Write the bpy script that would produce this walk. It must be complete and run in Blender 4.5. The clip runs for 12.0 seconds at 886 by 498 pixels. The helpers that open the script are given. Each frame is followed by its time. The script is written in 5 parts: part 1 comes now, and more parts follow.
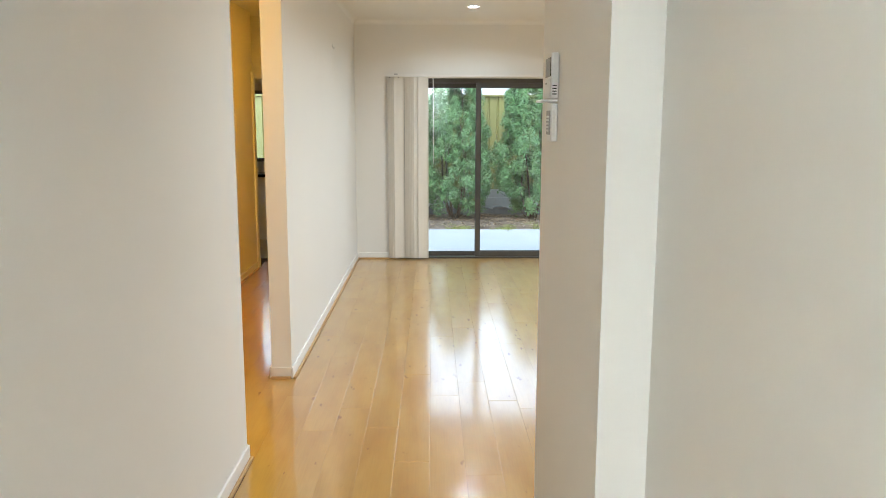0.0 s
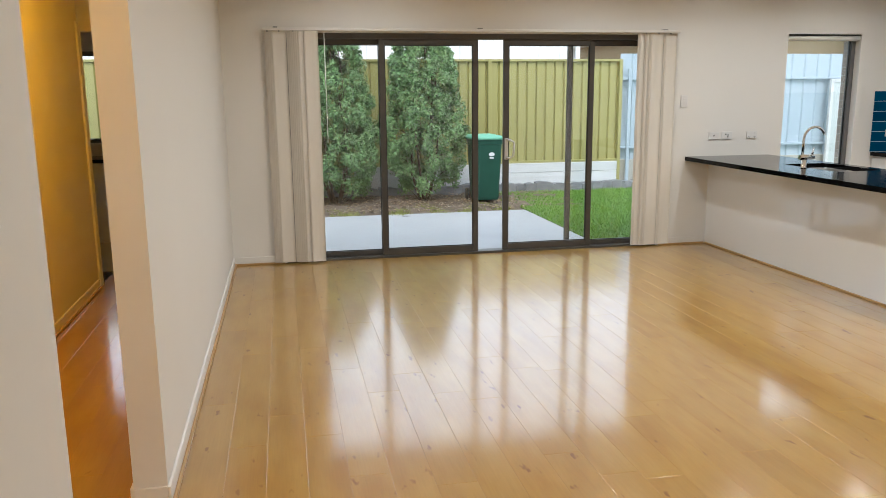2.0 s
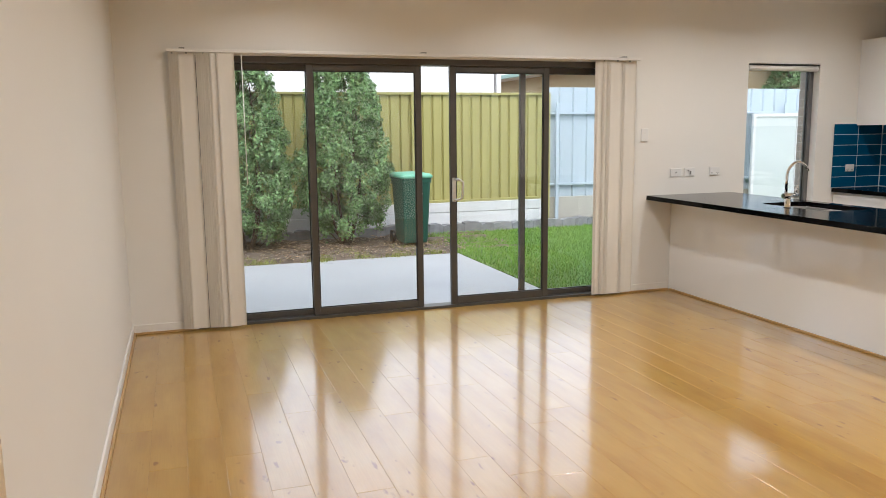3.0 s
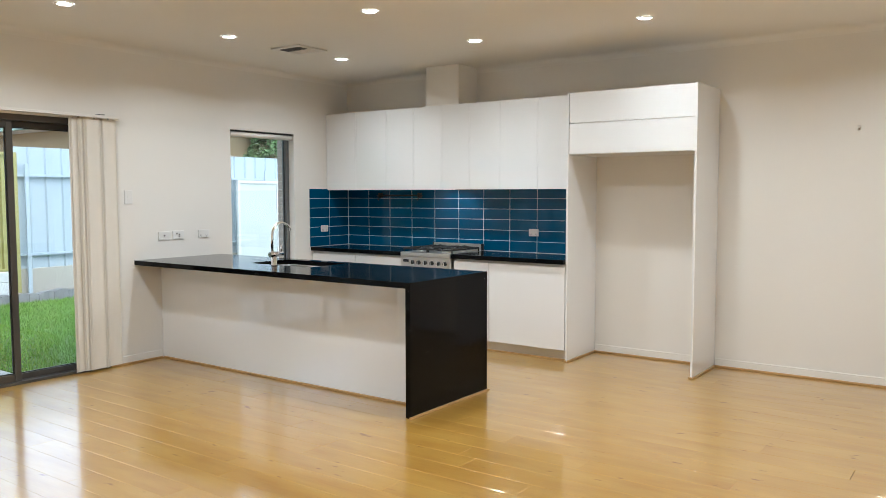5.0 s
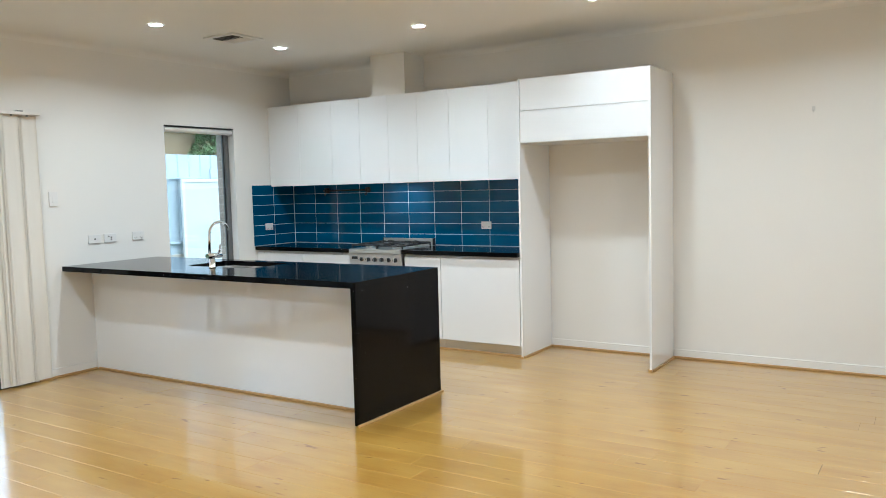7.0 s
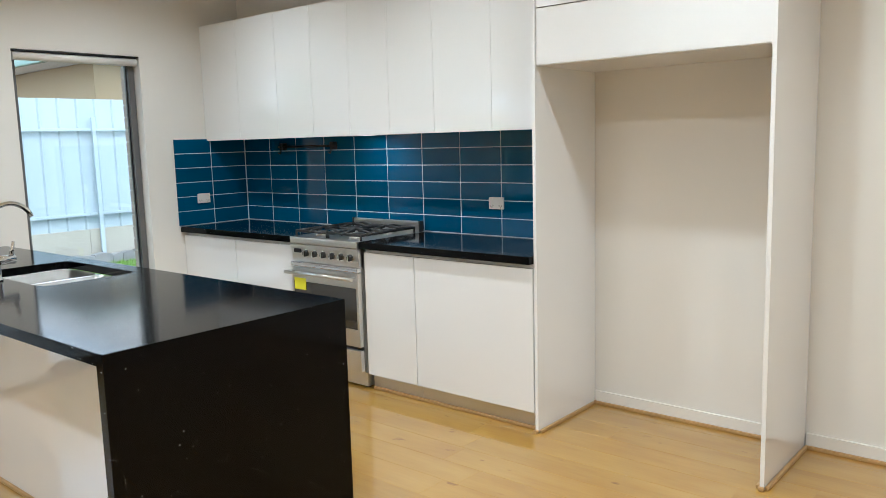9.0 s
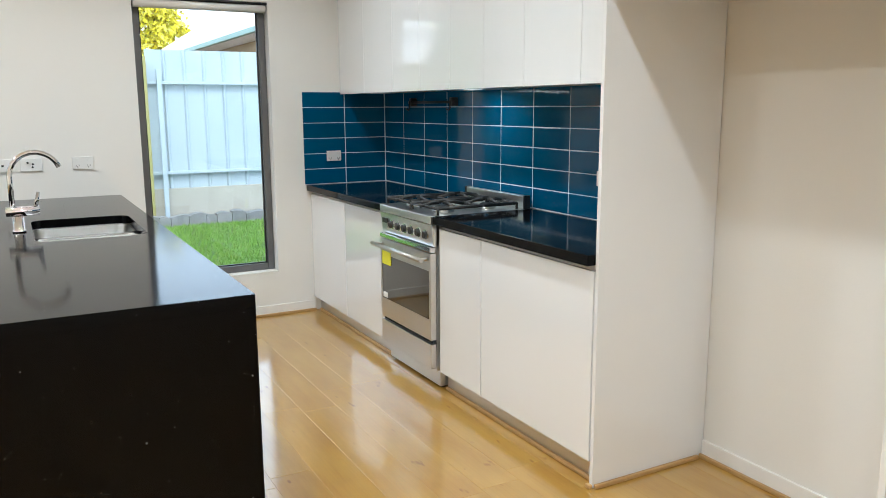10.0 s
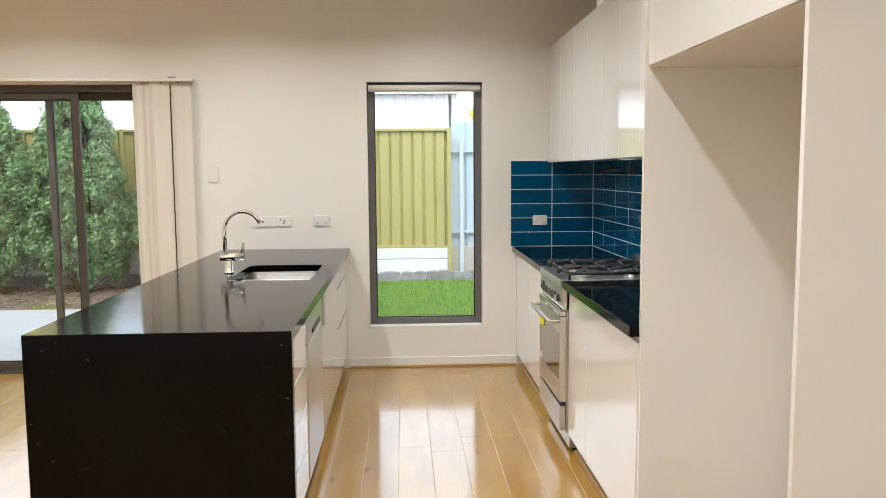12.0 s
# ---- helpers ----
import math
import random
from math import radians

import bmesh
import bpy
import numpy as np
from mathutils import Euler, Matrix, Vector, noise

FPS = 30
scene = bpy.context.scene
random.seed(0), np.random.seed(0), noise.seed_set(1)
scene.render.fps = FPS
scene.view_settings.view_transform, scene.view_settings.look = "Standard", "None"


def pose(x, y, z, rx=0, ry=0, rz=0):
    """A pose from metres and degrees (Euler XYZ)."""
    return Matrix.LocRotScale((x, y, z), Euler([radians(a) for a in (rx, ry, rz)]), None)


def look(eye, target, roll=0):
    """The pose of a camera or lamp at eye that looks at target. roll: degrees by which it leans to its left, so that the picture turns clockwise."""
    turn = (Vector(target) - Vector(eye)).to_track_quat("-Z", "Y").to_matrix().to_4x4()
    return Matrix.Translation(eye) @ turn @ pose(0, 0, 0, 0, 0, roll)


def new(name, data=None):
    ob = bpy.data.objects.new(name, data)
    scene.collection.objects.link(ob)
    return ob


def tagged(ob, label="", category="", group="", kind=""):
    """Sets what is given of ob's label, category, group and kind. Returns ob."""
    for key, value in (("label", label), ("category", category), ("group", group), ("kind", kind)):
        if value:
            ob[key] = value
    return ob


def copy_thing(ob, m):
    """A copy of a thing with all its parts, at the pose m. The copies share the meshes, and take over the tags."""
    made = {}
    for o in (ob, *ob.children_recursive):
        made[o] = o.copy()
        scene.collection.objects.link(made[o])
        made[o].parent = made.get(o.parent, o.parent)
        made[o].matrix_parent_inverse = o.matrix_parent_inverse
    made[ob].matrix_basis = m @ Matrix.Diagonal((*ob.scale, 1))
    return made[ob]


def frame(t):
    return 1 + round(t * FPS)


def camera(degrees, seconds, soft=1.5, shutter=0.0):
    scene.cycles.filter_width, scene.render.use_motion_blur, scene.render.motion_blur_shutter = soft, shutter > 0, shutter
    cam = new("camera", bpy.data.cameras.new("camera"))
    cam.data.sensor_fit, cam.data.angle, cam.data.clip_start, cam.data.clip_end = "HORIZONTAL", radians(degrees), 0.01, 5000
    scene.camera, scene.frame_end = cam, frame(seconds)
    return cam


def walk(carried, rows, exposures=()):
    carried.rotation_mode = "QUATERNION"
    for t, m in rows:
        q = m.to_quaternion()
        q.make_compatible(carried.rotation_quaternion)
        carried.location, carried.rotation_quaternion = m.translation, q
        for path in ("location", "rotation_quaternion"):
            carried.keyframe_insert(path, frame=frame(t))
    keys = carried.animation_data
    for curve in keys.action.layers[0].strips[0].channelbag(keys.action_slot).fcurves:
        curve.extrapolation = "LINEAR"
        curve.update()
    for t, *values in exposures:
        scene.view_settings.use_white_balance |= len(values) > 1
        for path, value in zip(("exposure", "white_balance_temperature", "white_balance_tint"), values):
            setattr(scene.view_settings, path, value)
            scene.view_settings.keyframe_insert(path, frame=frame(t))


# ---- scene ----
cam = camera(58.7, 12.0, soft=0.6)
PATH = [
    (0, (0.876, -9.069, 1.582), (0.903, -7.095, 1.262), 0.1),
    (0.5, (0.892, -8.878, 1.592), (0.889, -6.902, 1.281), -0.2),
    (1, (0.85, -8.639, 1.6), (0.875, -6.667, 1.264), 0.3),
    (1.5, (0.665, -8.065, 1.615), (0.893, -6.115, 1.232), 0.0),
    (2, (0.493, -7.263, 1.534), (0.878, -5.339, 1.144), -0.5),
    (2.5, (0.415, -6.576, 1.512), (0.939, -4.677, 1.169), -0.8),
    (2.7, (0.404, -6.377, 1.513), (0.963, -4.484, 1.192), -0.8),
    (4.3, (0.41, -5.988, 1.442), (1.619, -4.403, 1.27), 0.0),
    (4.5, (0.423, -6.026, 1.457), (1.763, -4.55, 1.292), -0.0),
    (5, (0.476, -6.102, 1.454), (2.096, -4.939, 1.314), -0.1),
    (5.5, (0.526, -6.148, 1.474), (2.298, -5.23, 1.344), -0.4),
    (6, (0.522, -6.143, 1.468), (2.303, -5.242, 1.341), -0.6),
    (6.5, (0.526, -6.102, 1.451), (2.249, -5.095, 1.316), -1.0),
    (7, (0.741, -5.994, 1.444), (2.421, -4.921, 1.287), -1.5),
    (7.5, (1.271, -5.766, 1.445), (2.95, -4.692, 1.273), -1.8),
    (7.7, (1.532, -5.655, 1.466), (3.21, -4.582, 1.286), -1.9),
    (9.3, (3.836, -5.095, 1.438), (5.235, -3.698, 1.133), -1.4),
    (9.5, (4.117, -5.114, 1.415), (5.41, -3.623, 1.094), -1.3),
    (10, (4.757, -5.188, 1.408), (5.701, -3.46, 1.052), -0.3),
    (10.5, (5.232, -5.272, 1.424), (5.679, -3.345, 1.125), -0.1),
    (11, (5.463, -5.536, 1.433), (5.68, -3.562, 1.197), -0.3),
    (11.5, (5.578, -5.697, 1.442), (5.745, -3.715, 1.235), -0.2),
    (12, (5.729, -5.734, 1.431), (5.828, -3.746, 1.237), -0.4),
]
EXPOSURES = [(0, 1.80, 5300, 1), (0.5, 1.84, 5300, 0), (1, 1.76, 5320, 0), (1.5, 1.50, 5450, 1), (2, 1.23, 5850, 7), (2.5, 1.27, 6080, 10), (4.5, 1.38, 6050, 11), (5.0, 1.46, 5550, 5), (5.5, 1.66, 5080, 1), (6.5, 1.65, 5170, 1), (7.5, 1.58, 5170, 1), (9.5, 1.54, 5500, 3), (10.0, 1.59, 5480, 3), (10.5, 1.50, 5850, 5), (12, 1.58, 6080, 8)]
walk(cam, [(t, look(eye, target, roll)) for t, eye, target, roll in PATH], EXPOSURES)

# levels of light and the floor's tones
SKY, SUN = 0.16, 0.4
LAMP, LAMP_COLOR, WARM, HOOD, ENTRY_FILL = 4.1, (1.0, 0.955, 0.89), 9.0, 0.5, 15.0
FLOOR_A, FLOOR_B, FLOOR_C, FLOOR_ROUGH = (0.36, 0.185, 0.024), (0.41, 0.230, 0.036), (0.45, 0.270, 0.052), 0.32

# ---- world, sun and exposure ----
world = bpy.data.worlds.new("sky")
scene.world = world
world.use_nodes = True
wn = world.node_tree.nodes
sky = wn.new("ShaderNodeTexSky")
sky.sky_type = 'NISHITA'
sky.sun_disc = False
sky.sun_elevation, sky.sun_rotation = radians(48), radians(205)
sky.air_density, sky.dust_density, sky.ozone_density = 1.0, 8.0, 1.0
wn["Background"].inputs["Strength"].default_value = SKY
cloud = wn.new("ShaderNodeMix")
cloud.data_type = 'RGBA'
cloud.inputs[0].default_value = 0.8
cloud.inputs[7].default_value = (6.1, 6.55, 7.15, 1)   # a bright, even cloud cover
world.node_tree.links.new(sky.outputs["Color"], cloud.inputs[6])
world.node_tree.links.new(cloud.outputs[2], wn["Background"].inputs["Color"])
sun_data = bpy.data.lights.new("sun", 'SUN')
sun_data.energy, sun_data.angle, sun_data.color = SUN, radians(14), (1.0, 0.95, 0.88)
sun = new("sun", sun_data)
sun.matrix_world = look((4, -20, 30), (4 + 0.35, 0, 4), 0)


# ---- materials ----
def material(name, color, rough=0.5, metal=0.0, color2=None, scale=3.0, amount=0.5, bump=0.0, bump_scale=60.0,
             stretch=(1, 1, 1), random_tint=0.0, coat=0.0, spec=0.5, rough_var=0.0):
    """A surface with two scales of variation: broad patches between color and color2, and fine grain in colour and relief."""
    m = bpy.data.materials.new(name)
    m.use_nodes = True
    nt = m.node_tree
    n, l = nt.nodes, nt.links
    b = n["Principled BSDF"]
    b.inputs["Roughness"].default_value = rough
    b.inputs["Metallic"].default_value = metal
    b.inputs["Coat Weight"].default_value = coat
    b.inputs["Coat Roughness"].default_value = 0.06
    b.inputs["Specular IOR Level"].default_value = spec
    tc = n.new("ShaderNodeTexCoord")
    mp = n.new("ShaderNodeMapping")
    mp.inputs["Scale"].default_value = stretch
    l.new(tc.outputs["Object"], mp.inputs["Vector"])
    vec = mp.outputs["Vector"]
    oi = n.new("ShaderNodeObjectInfo")
    if random_tint:
        add = n.new("ShaderNodeVectorMath")
        add.operation = 'MULTIPLY_ADD'
        add.inputs[1].default_value = (37, 53, 71)
        l.new(oi.outputs["Random"], add.inputs[0])
        l.new(vec, add.inputs[2])
        vec = add.outputs[0]
    n1 = n.new("ShaderNodeTexNoise")
    n1.inputs["Scale"].default_value = scale
    n1.inputs["Detail"].default_value = 5
    l.new(vec, n1.inputs["Vector"])
    mix = n.new("ShaderNodeMix")
    mix.data_type = 'RGBA'
    c2 = color2 or tuple(c * 0.9 for c in color)
    mix.inputs[6].default_value = (*color, 1)
    mix.inputs[7].default_value = (*c2, 1)
    ramp = n.new("ShaderNodeMapRange")
    ramp.inputs[1].default_value, ramp.inputs[2].default_value = 0.5 - amount * 0.5, 0.5 + amount * 0.5
    l.new(n1.outputs["Fac"], ramp.inputs[0])
    l.new(ramp.outputs[0], mix.inputs[0])
    out = mix.outputs[2]
    if random_tint:
        hsv = n.new("ShaderNodeHueSaturation")
        mr = n.new("ShaderNodeMapRange")
        mr.inputs[3].default_value, mr.inputs[4].default_value = 1 - random_tint, 1 + random_tint
        l.new(oi.outputs["Random"], mr.inputs[0])
        l.new(mr.outputs[0], hsv.inputs["Value"])
        l.new(out, hsv.inputs["Color"])
        out = hsv.outputs["Color"]
    l.new(out, b.inputs["Base Color"])
    n2 = n.new("ShaderNodeTexNoise")
    n2.inputs["Scale"].default_value = bump_scale
    n2.inputs["Detail"].default_value = 3
    l.new(vec, n2.inputs["Vector"])
    if bump:
        bp = n.new("ShaderNodeBump")
        bp.inputs["Strength"].default_value = min(1.0, bump)
        bp.inputs["Distance"].default_value = 0.002
        l.new(n2.outputs["Fac"], bp.inputs["Height"])
        l.new(bp.outputs[0], b.inputs["Normal"])
    if rough_var:
        rr = n.new("ShaderNodeMapRange")
        rr.inputs[3].default_value, rr.inputs[4].default_value = max(0.02, rough - rough_var), rough + rough_var
        l.new(n1.outputs["Fac"], rr.inputs[0])
        l.new(rr.outputs[0], b.inputs["Roughness"])
    return m


def emitter(name, color, strength):
    m = bpy.data.materials.new(name)
    m.use_nodes = True
    b = m.node_tree.nodes["Principled BSDF"]
    b.inputs["Base Color"].default_value = (*color, 1)
    b.inputs["Emission Color"].default_value = (*color, 1)
    b.inputs["Emission Strength"].default_value = strength
    return m


def glass_material(name, color, rough=0.0):
    m = bpy.data.materials.new(name)
    m.use_nodes = True
    b = m.node_tree.nodes["Principled BSDF"]
    b.inputs["Base Color"].default_value = (*color, 1)
    b.inputs["Roughness"].default_value = rough
    b.inputs["Transmission Weight"].default_value = 1.0
    b.inputs["IOR"].default_value = 1.45
    return m


def plank_material():
    """Honey-coloured laminate boards: long grain, cloudy figure and a few knots, under a glossy coat with a slight waviness."""
    m = bpy.data.materials.new("laminate_board")
    m.use_nodes = True
    n, l = m.node_tree.nodes, m.node_tree.links
    b = n["Principled BSDF"]
    tc, oi = n.new("ShaderNodeTexCoord"), n.new("ShaderNodeObjectInfo")
    add = n.new("ShaderNodeVectorMath")
    add.operation = 'MULTIPLY_ADD'
    add.inputs[1].default_value = (17, 29, 41)
    l.new(oi.outputs["Random"], add.inputs[0])
    l.new(tc.outputs["Object"], add.inputs[2])

    def noise_at(sx, sy, scale, detail):
        mp, t = n.new("ShaderNodeMapping"), n.new("ShaderNodeTexNoise")
        mp.inputs["Scale"].default_value = (sx, sy, 1)
        t.inputs["Scale"].default_value, t.inputs["Detail"].default_value = scale, detail
        l.new(add.outputs[0], mp.inputs["Vector"])
        l.new(mp.outputs[0], t.inputs["Vector"])
        return t.outputs["Fac"]

    def ramp_of(fac, stops):
        r = n.new("ShaderNodeValToRGB")
        while len(r.color_ramp.elements) < len(stops):
            r.color_ramp.elements.new(0.5)
        for e, (p, c) in zip(r.color_ramp.elements, stops):
            e.position, e.color = p, (*c, 1)
        l.new(fac, r.inputs[0])
        return r.outputs[0]

    def blend(kind, a, c, f):
        x = n.new("ShaderNodeMix")
        x.data_type, x.blend_type = 'RGBA', kind
        x.inputs[0].default_value = f
        l.new(a, x.inputs[6])
        l.new(c, x.inputs[7])
        return x.outputs[2]

    cloud = ramp_of(noise_at(5, 1.2, 1.6, 4), ((0.3, FLOOR_A), (0.5, FLOOR_B), (0.72, FLOOR_C)))
    grain = ramp_of(noise_at(70, 2.5, 2.0, 6), ((0.3, (0.88, 0.85, 0.80)), (0.6, (1, 1, 1))))
    col = blend('MULTIPLY', cloud, grain, 0.55)
    knots = ramp_of(noise_at(13, 5.0, 1.5, 2), ((0.0, (1, 1, 1)), (0.685, (1, 1, 1)), (0.76, (0.45, 0.28, 0.13))))
    col = blend('MULTIPLY', col, knots, 0.8)
    hsv, mr = n.new("ShaderNodeHueSaturation"), n.new("ShaderNodeMapRange")
    mr.inputs[3].default_value, mr.inputs[4].default_value = 0.975, 1.025
    l.new(oi.outputs["Random"], mr.inputs[0])
    l.new(mr.outputs[0], hsv.inputs["Value"])
    l.new(col, hsv.inputs["Color"])
    l.new(hsv.outputs[0], b.inputs["Base Color"])
    rr = n.new("ShaderNodeMapRange")
    rr.inputs[3].default_value, rr.inputs[4].default_value = FLOOR_ROUGH - 0.03, FLOOR_ROUGH + 0.06
    l.new(noise_at(3, 1.5, 2.5, 4), rr.inputs[0])
    l.new(rr.outputs[0], b.inputs["Roughness"])
    bp = n.new("ShaderNodeBump")
    bp.inputs["Strength"].default_value, bp.inputs["Distance"].default_value = 0.06, 0.002
    l.new(noise_at(6, 2, 2.0, 3), bp.inputs["Height"])
    l.new(bp.outputs[0], b.inputs["Normal"])
    b.inputs["Specular IOR Level"].default_value = 0.32
    b.inputs["Coat Weight"].default_value = 1.0
    b.inputs["Coat IOR"].default_value = 1.78
    b.inputs["Coat Roughness"].default_value = 0.12
    return m


def speckled_stone():
    """Polished black engineered stone with sparse bright flecks."""
    m = bpy.data.materials.new("black_stone")
    m.use_nodes = True
    n, l = m.node_tree.nodes, m.node_tree.links
    b = n["Principled BSDF"]
    tc = n.new("ShaderNodeTexCoord")

    def flecks(scale, size, keep):
        v = n.new("ShaderNodeTexVoronoi")
        v.inputs["Scale"].default_value = scale
        l.new(tc.outputs["Object"], v.inputs["Vector"])
        near, some, both = (n.new("ShaderNodeMath") for _ in range(3))
        near.operation, some.operation, both.operation = 'LESS_THAN', 'GREATER_THAN', 'MULTIPLY'
        near.inputs[1].default_value, some.inputs[1].default_value = size, keep
        sep = n.new("ShaderNodeSeparateColor")
        l.new(v.outputs["Distance"], near.inputs[0])
        l.new(v.outputs["Color"], sep.inputs[0])
        l.new(sep.outputs[0], some.inputs[0])
        l.new(near.outputs[0], both.inputs[0])
        l.new(some.outputs[0], both.inputs[1])
        return both.outputs[0]

    top = n.new("ShaderNodeMath")
    top.operation = 'MAXIMUM'
    l.new(flecks(60, 0.10, 0.972), top.inputs[0])
    l.new(flecks(130, 0.15, 0.978), top.inputs[1])
    mix = n.new("ShaderNodeMix")
    mix.data_type = 'RGBA'
    mix.inputs[6].default_value, mix.inputs[7].default_value = (0.002, 0.002, 0.0024, 1), (0.75, 0.75, 0.72, 1)
    l.new(top.outputs[0], mix.inputs[0])
    l.new(mix.outputs[2], b.inputs["Base Color"])
    b.inputs["Roughness"].default_value = 0.10
    b.inputs["Specular IOR Level"].default_value = 0.12
    return m


M_WALL = material("wall_paint", (0.80, 0.78, 0.74), 0.55, color2=(0.785, 0.763, 0.72), scale=1.2, bump=0.12, bump_scale=140)
M_CEIL = material("ceiling_paint", (0.84, 0.825, 0.785), 0.7, color2=(0.82, 0.805, 0.765), scale=1.0, bump=0.08, bump_scale=120)
M_TRIM = material("gloss_trim_paint", (0.82, 0.80, 0.77), 0.35, color2=(0.79, 0.77, 0.73), scale=2.0, bump=0.06)
M_QUAD = material("timber_beading", (0.52, 0.33, 0.14), 0.35, color2=(0.42, 0.25, 0.10), scale=6, stretch=(1, 1, 4), bump=0.1)
M_BOARD = plank_material()
M_SUB = material("floor_joint", (0.16, 0.09, 0.04), 0.6, bump=0.1)
M_WHITE = material("gloss_white_laminate", (0.83, 0.83, 0.83), 0.07, color2=(0.82, 0.82, 0.82), scale=1.0, bump=0.02, bump_scale=8, coat=1.0)
M_WHITE.node_tree.nodes["Principled BSDF"].inputs["Coat IOR"].default_value = 1.6
M_SINK = material("sink_steel", (0.27, 0.265, 0.255), 0.36, 1.0, color2=(0.23, 0.228, 0.22), scale=5)
M_DIM = emitter("hood_lamp_lens", (1.0, 0.95, 0.88), 0.6)
M_CARC = material("white_carcass_board", (0.78, 0.765, 0.74), 0.35, scale=1.5, bump=0.05)
M_STONE = speckled_stone()
M_TILE = material("blue_glazed_tile", (0.002, 0.058, 0.135), 0.05, color2=(0.003, 0.082, 0.178), scale=5, amount=0.9, bump=0.6, bump_scale=11,
                  random_tint=0.16, coat=0.0, spec=0.35)
M_GROUT = material("white_grout", (0.60, 0.70, 0.78), 0.8, scale=20, bump=0.2)
M_STEEL = material("brushed_steel", (0.70, 0.69, 0.67), 0.30, 1.0, color2=(0.64, 0.63, 0.61), scale=6, stretch=(2, 1, 40), amount=1.0, rough_var=0.04)
M_CHROME = material("chrome", (0.85, 0.85, 0.86), 0.06, 1.0, color2=(0.8, 0.8, 0.81), scale=4)
M_IRON = material("black_cast_iron", (0.012, 0.012, 0.012), 0.5, scale=20, bump=0.3, bump_scale=200)
M_KNOB = material("black_plastic", (0.015, 0.015, 0.016), 0.35, scale=10, bump=0.05)
M_OVEN = material("smoked_oven_glass", (0.02, 0.02, 0.018), 0.03, coat=0.6, scale=4, spec=0.9)
M_ALU = material("bronze_aluminium", (0.085, 0.077, 0.068), 0.38, 0.3, color2=(0.072, 0.066, 0.059), scale=5, bump=0.04)
M_ALUG = material("grey_aluminium", (0.16, 0.16, 0.16), 0.4, 0.35, color2=(0.14, 0.14, 0.14), scale=5, bump=0.04)
M_GLASS = glass_material("window_glass", (0.97, 0.99, 0.985))
M_VANE = material("blind_fabric", (0.74, 0.70, 0.63), 0.8, color2=(0.70, 0.66, 0.59), scale=3, stretch=(8, 8, 0.6), bump=0.35, bump_scale=220)
M_PLASTIC = material("white_plastic", (0.80, 0.79, 0.77), 0.3, scale=3, bump=0.03)
M_GREYP = material("grey_plastic", (0.30, 0.30, 0.29), 0.4, scale=6, bump=0.05)
M_SCREEN = material("dark_screen", (0.05, 0.045, 0.04), 0.12, scale=6)
# near-black that stands in for the shade inside slots and gaps
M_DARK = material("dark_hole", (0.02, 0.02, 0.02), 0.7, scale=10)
M_YELLOW = material("yellow_sticker", (0.85, 0.80, 0.02), 0.6, scale=10)
M_LABEL = material("white_sticker", (0.75, 0.75, 0.73), 0.6, scale=10)
M_LENS = emitter("lit_lamp_lens", (1.0, 0.95, 0.88), 9.0)
M_CONC = material("patio_concrete", (0.36, 0.36, 0.355), 0.85, color2=(0.31, 0.31, 0.305), scale=1.5, amount=0.8, bump=0.3, bump_scale=90)
M_SOIL = material("garden_soil", (0.075, 0.052, 0.035), 0.95, color2=(0.17, 0.13, 0.095), scale=6, amount=0.7, bump=1.0, bump_scale=30)
M_LAWN = material("lawn_soil", (0.075, 0.14, 0.02), 0.95, color2=(0.05, 0.10, 0.015), scale=5, amount=0.8, bump=1.0, bump_scale=40)
M_BLADE = material("grass_blade", (0.12, 0.25, 0.022), 0.6, color2=(0.19, 0.33, 0.045), scale=4, amount=0.9)
M_DRY = material("dry_grass_blade", (0.30, 0.30, 0.08), 0.7, color2=(0.20, 0.24, 0.05), scale=6, amount=0.9)
M_FENCE = material("olive_steel_sheet", (0.34, 0.31, 0.105), 0.5, color2=(0.30, 0.27, 0.092), scale=1.2, stretch=(3, 1, 1), bump=0.05)
M_PALE = material("pale_blue_steel_sheet", (0.41, 0.475, 0.52), 0.5, color2=(0.37, 0.435, 0.485), scale=1.2, stretch=(3, 1, 1), bump=0.05)
M_SLEEPER = material("white_painted_sleeper", (0.62, 0.62, 0.61), 0.7, color2=(0.54, 0.54, 0.53), scale=2, stretch=(1, 1, 5), bump=0.25)
M_FOOTING = material("cream_concrete", (0.44, 0.42, 0.36), 0.9, color2=(0.34, 0.32, 0.27), scale=4, amount=0.9, bump=0.6, bump_scale=50)
M_ROCK = material("grey_edging_stone", (0.14, 0.145, 0.15), 0.9, color2=(0.27, 0.27, 0.27), scale=9, amount=0.9, bump=1.0, bump_scale=40, random_tint=0.15)
M_SHED = material("white_ribbed_cladding", (0.80, 0.79, 0.79), 0.6, color2=(0.76, 0.74, 0.74), scale=1.0, bump=0.05)
M_GATE = material("pale_gate_sheet", (0.50, 0.53, 0.51), 0.5, scale=2, bump=0.05)
M_BRICK = material("cream_brick", (0.48, 0.37, 0.22), 0.85, color2=(0.40, 0.29, 0.16), scale=7, amount=0.9, bump=0.6, bump_scale=40)
M_OUTBRICK = material("brown_brick", (0.36, 0.31, 0.26), 0.85, color2=(0.25, 0.21, 0.175), scale=9, amount=0.9, bump=0.8, bump_scale=40)
M_ROOF = material("pale_roof_sheet", (0.66, 0.60, 0.55), 0.6, scale=2, bump=0.1)
M_GUTTER = material("green_gutter_paint", (0.26, 0.38, 0.33), 0.5, scale=3)
M_BIN = material("green_bin_plastic", (0.009, 0.055, 0.034), 0.45, color2=(0.014, 0.066, 0.042), scale=5, bump=0.15, bump_scale=120)
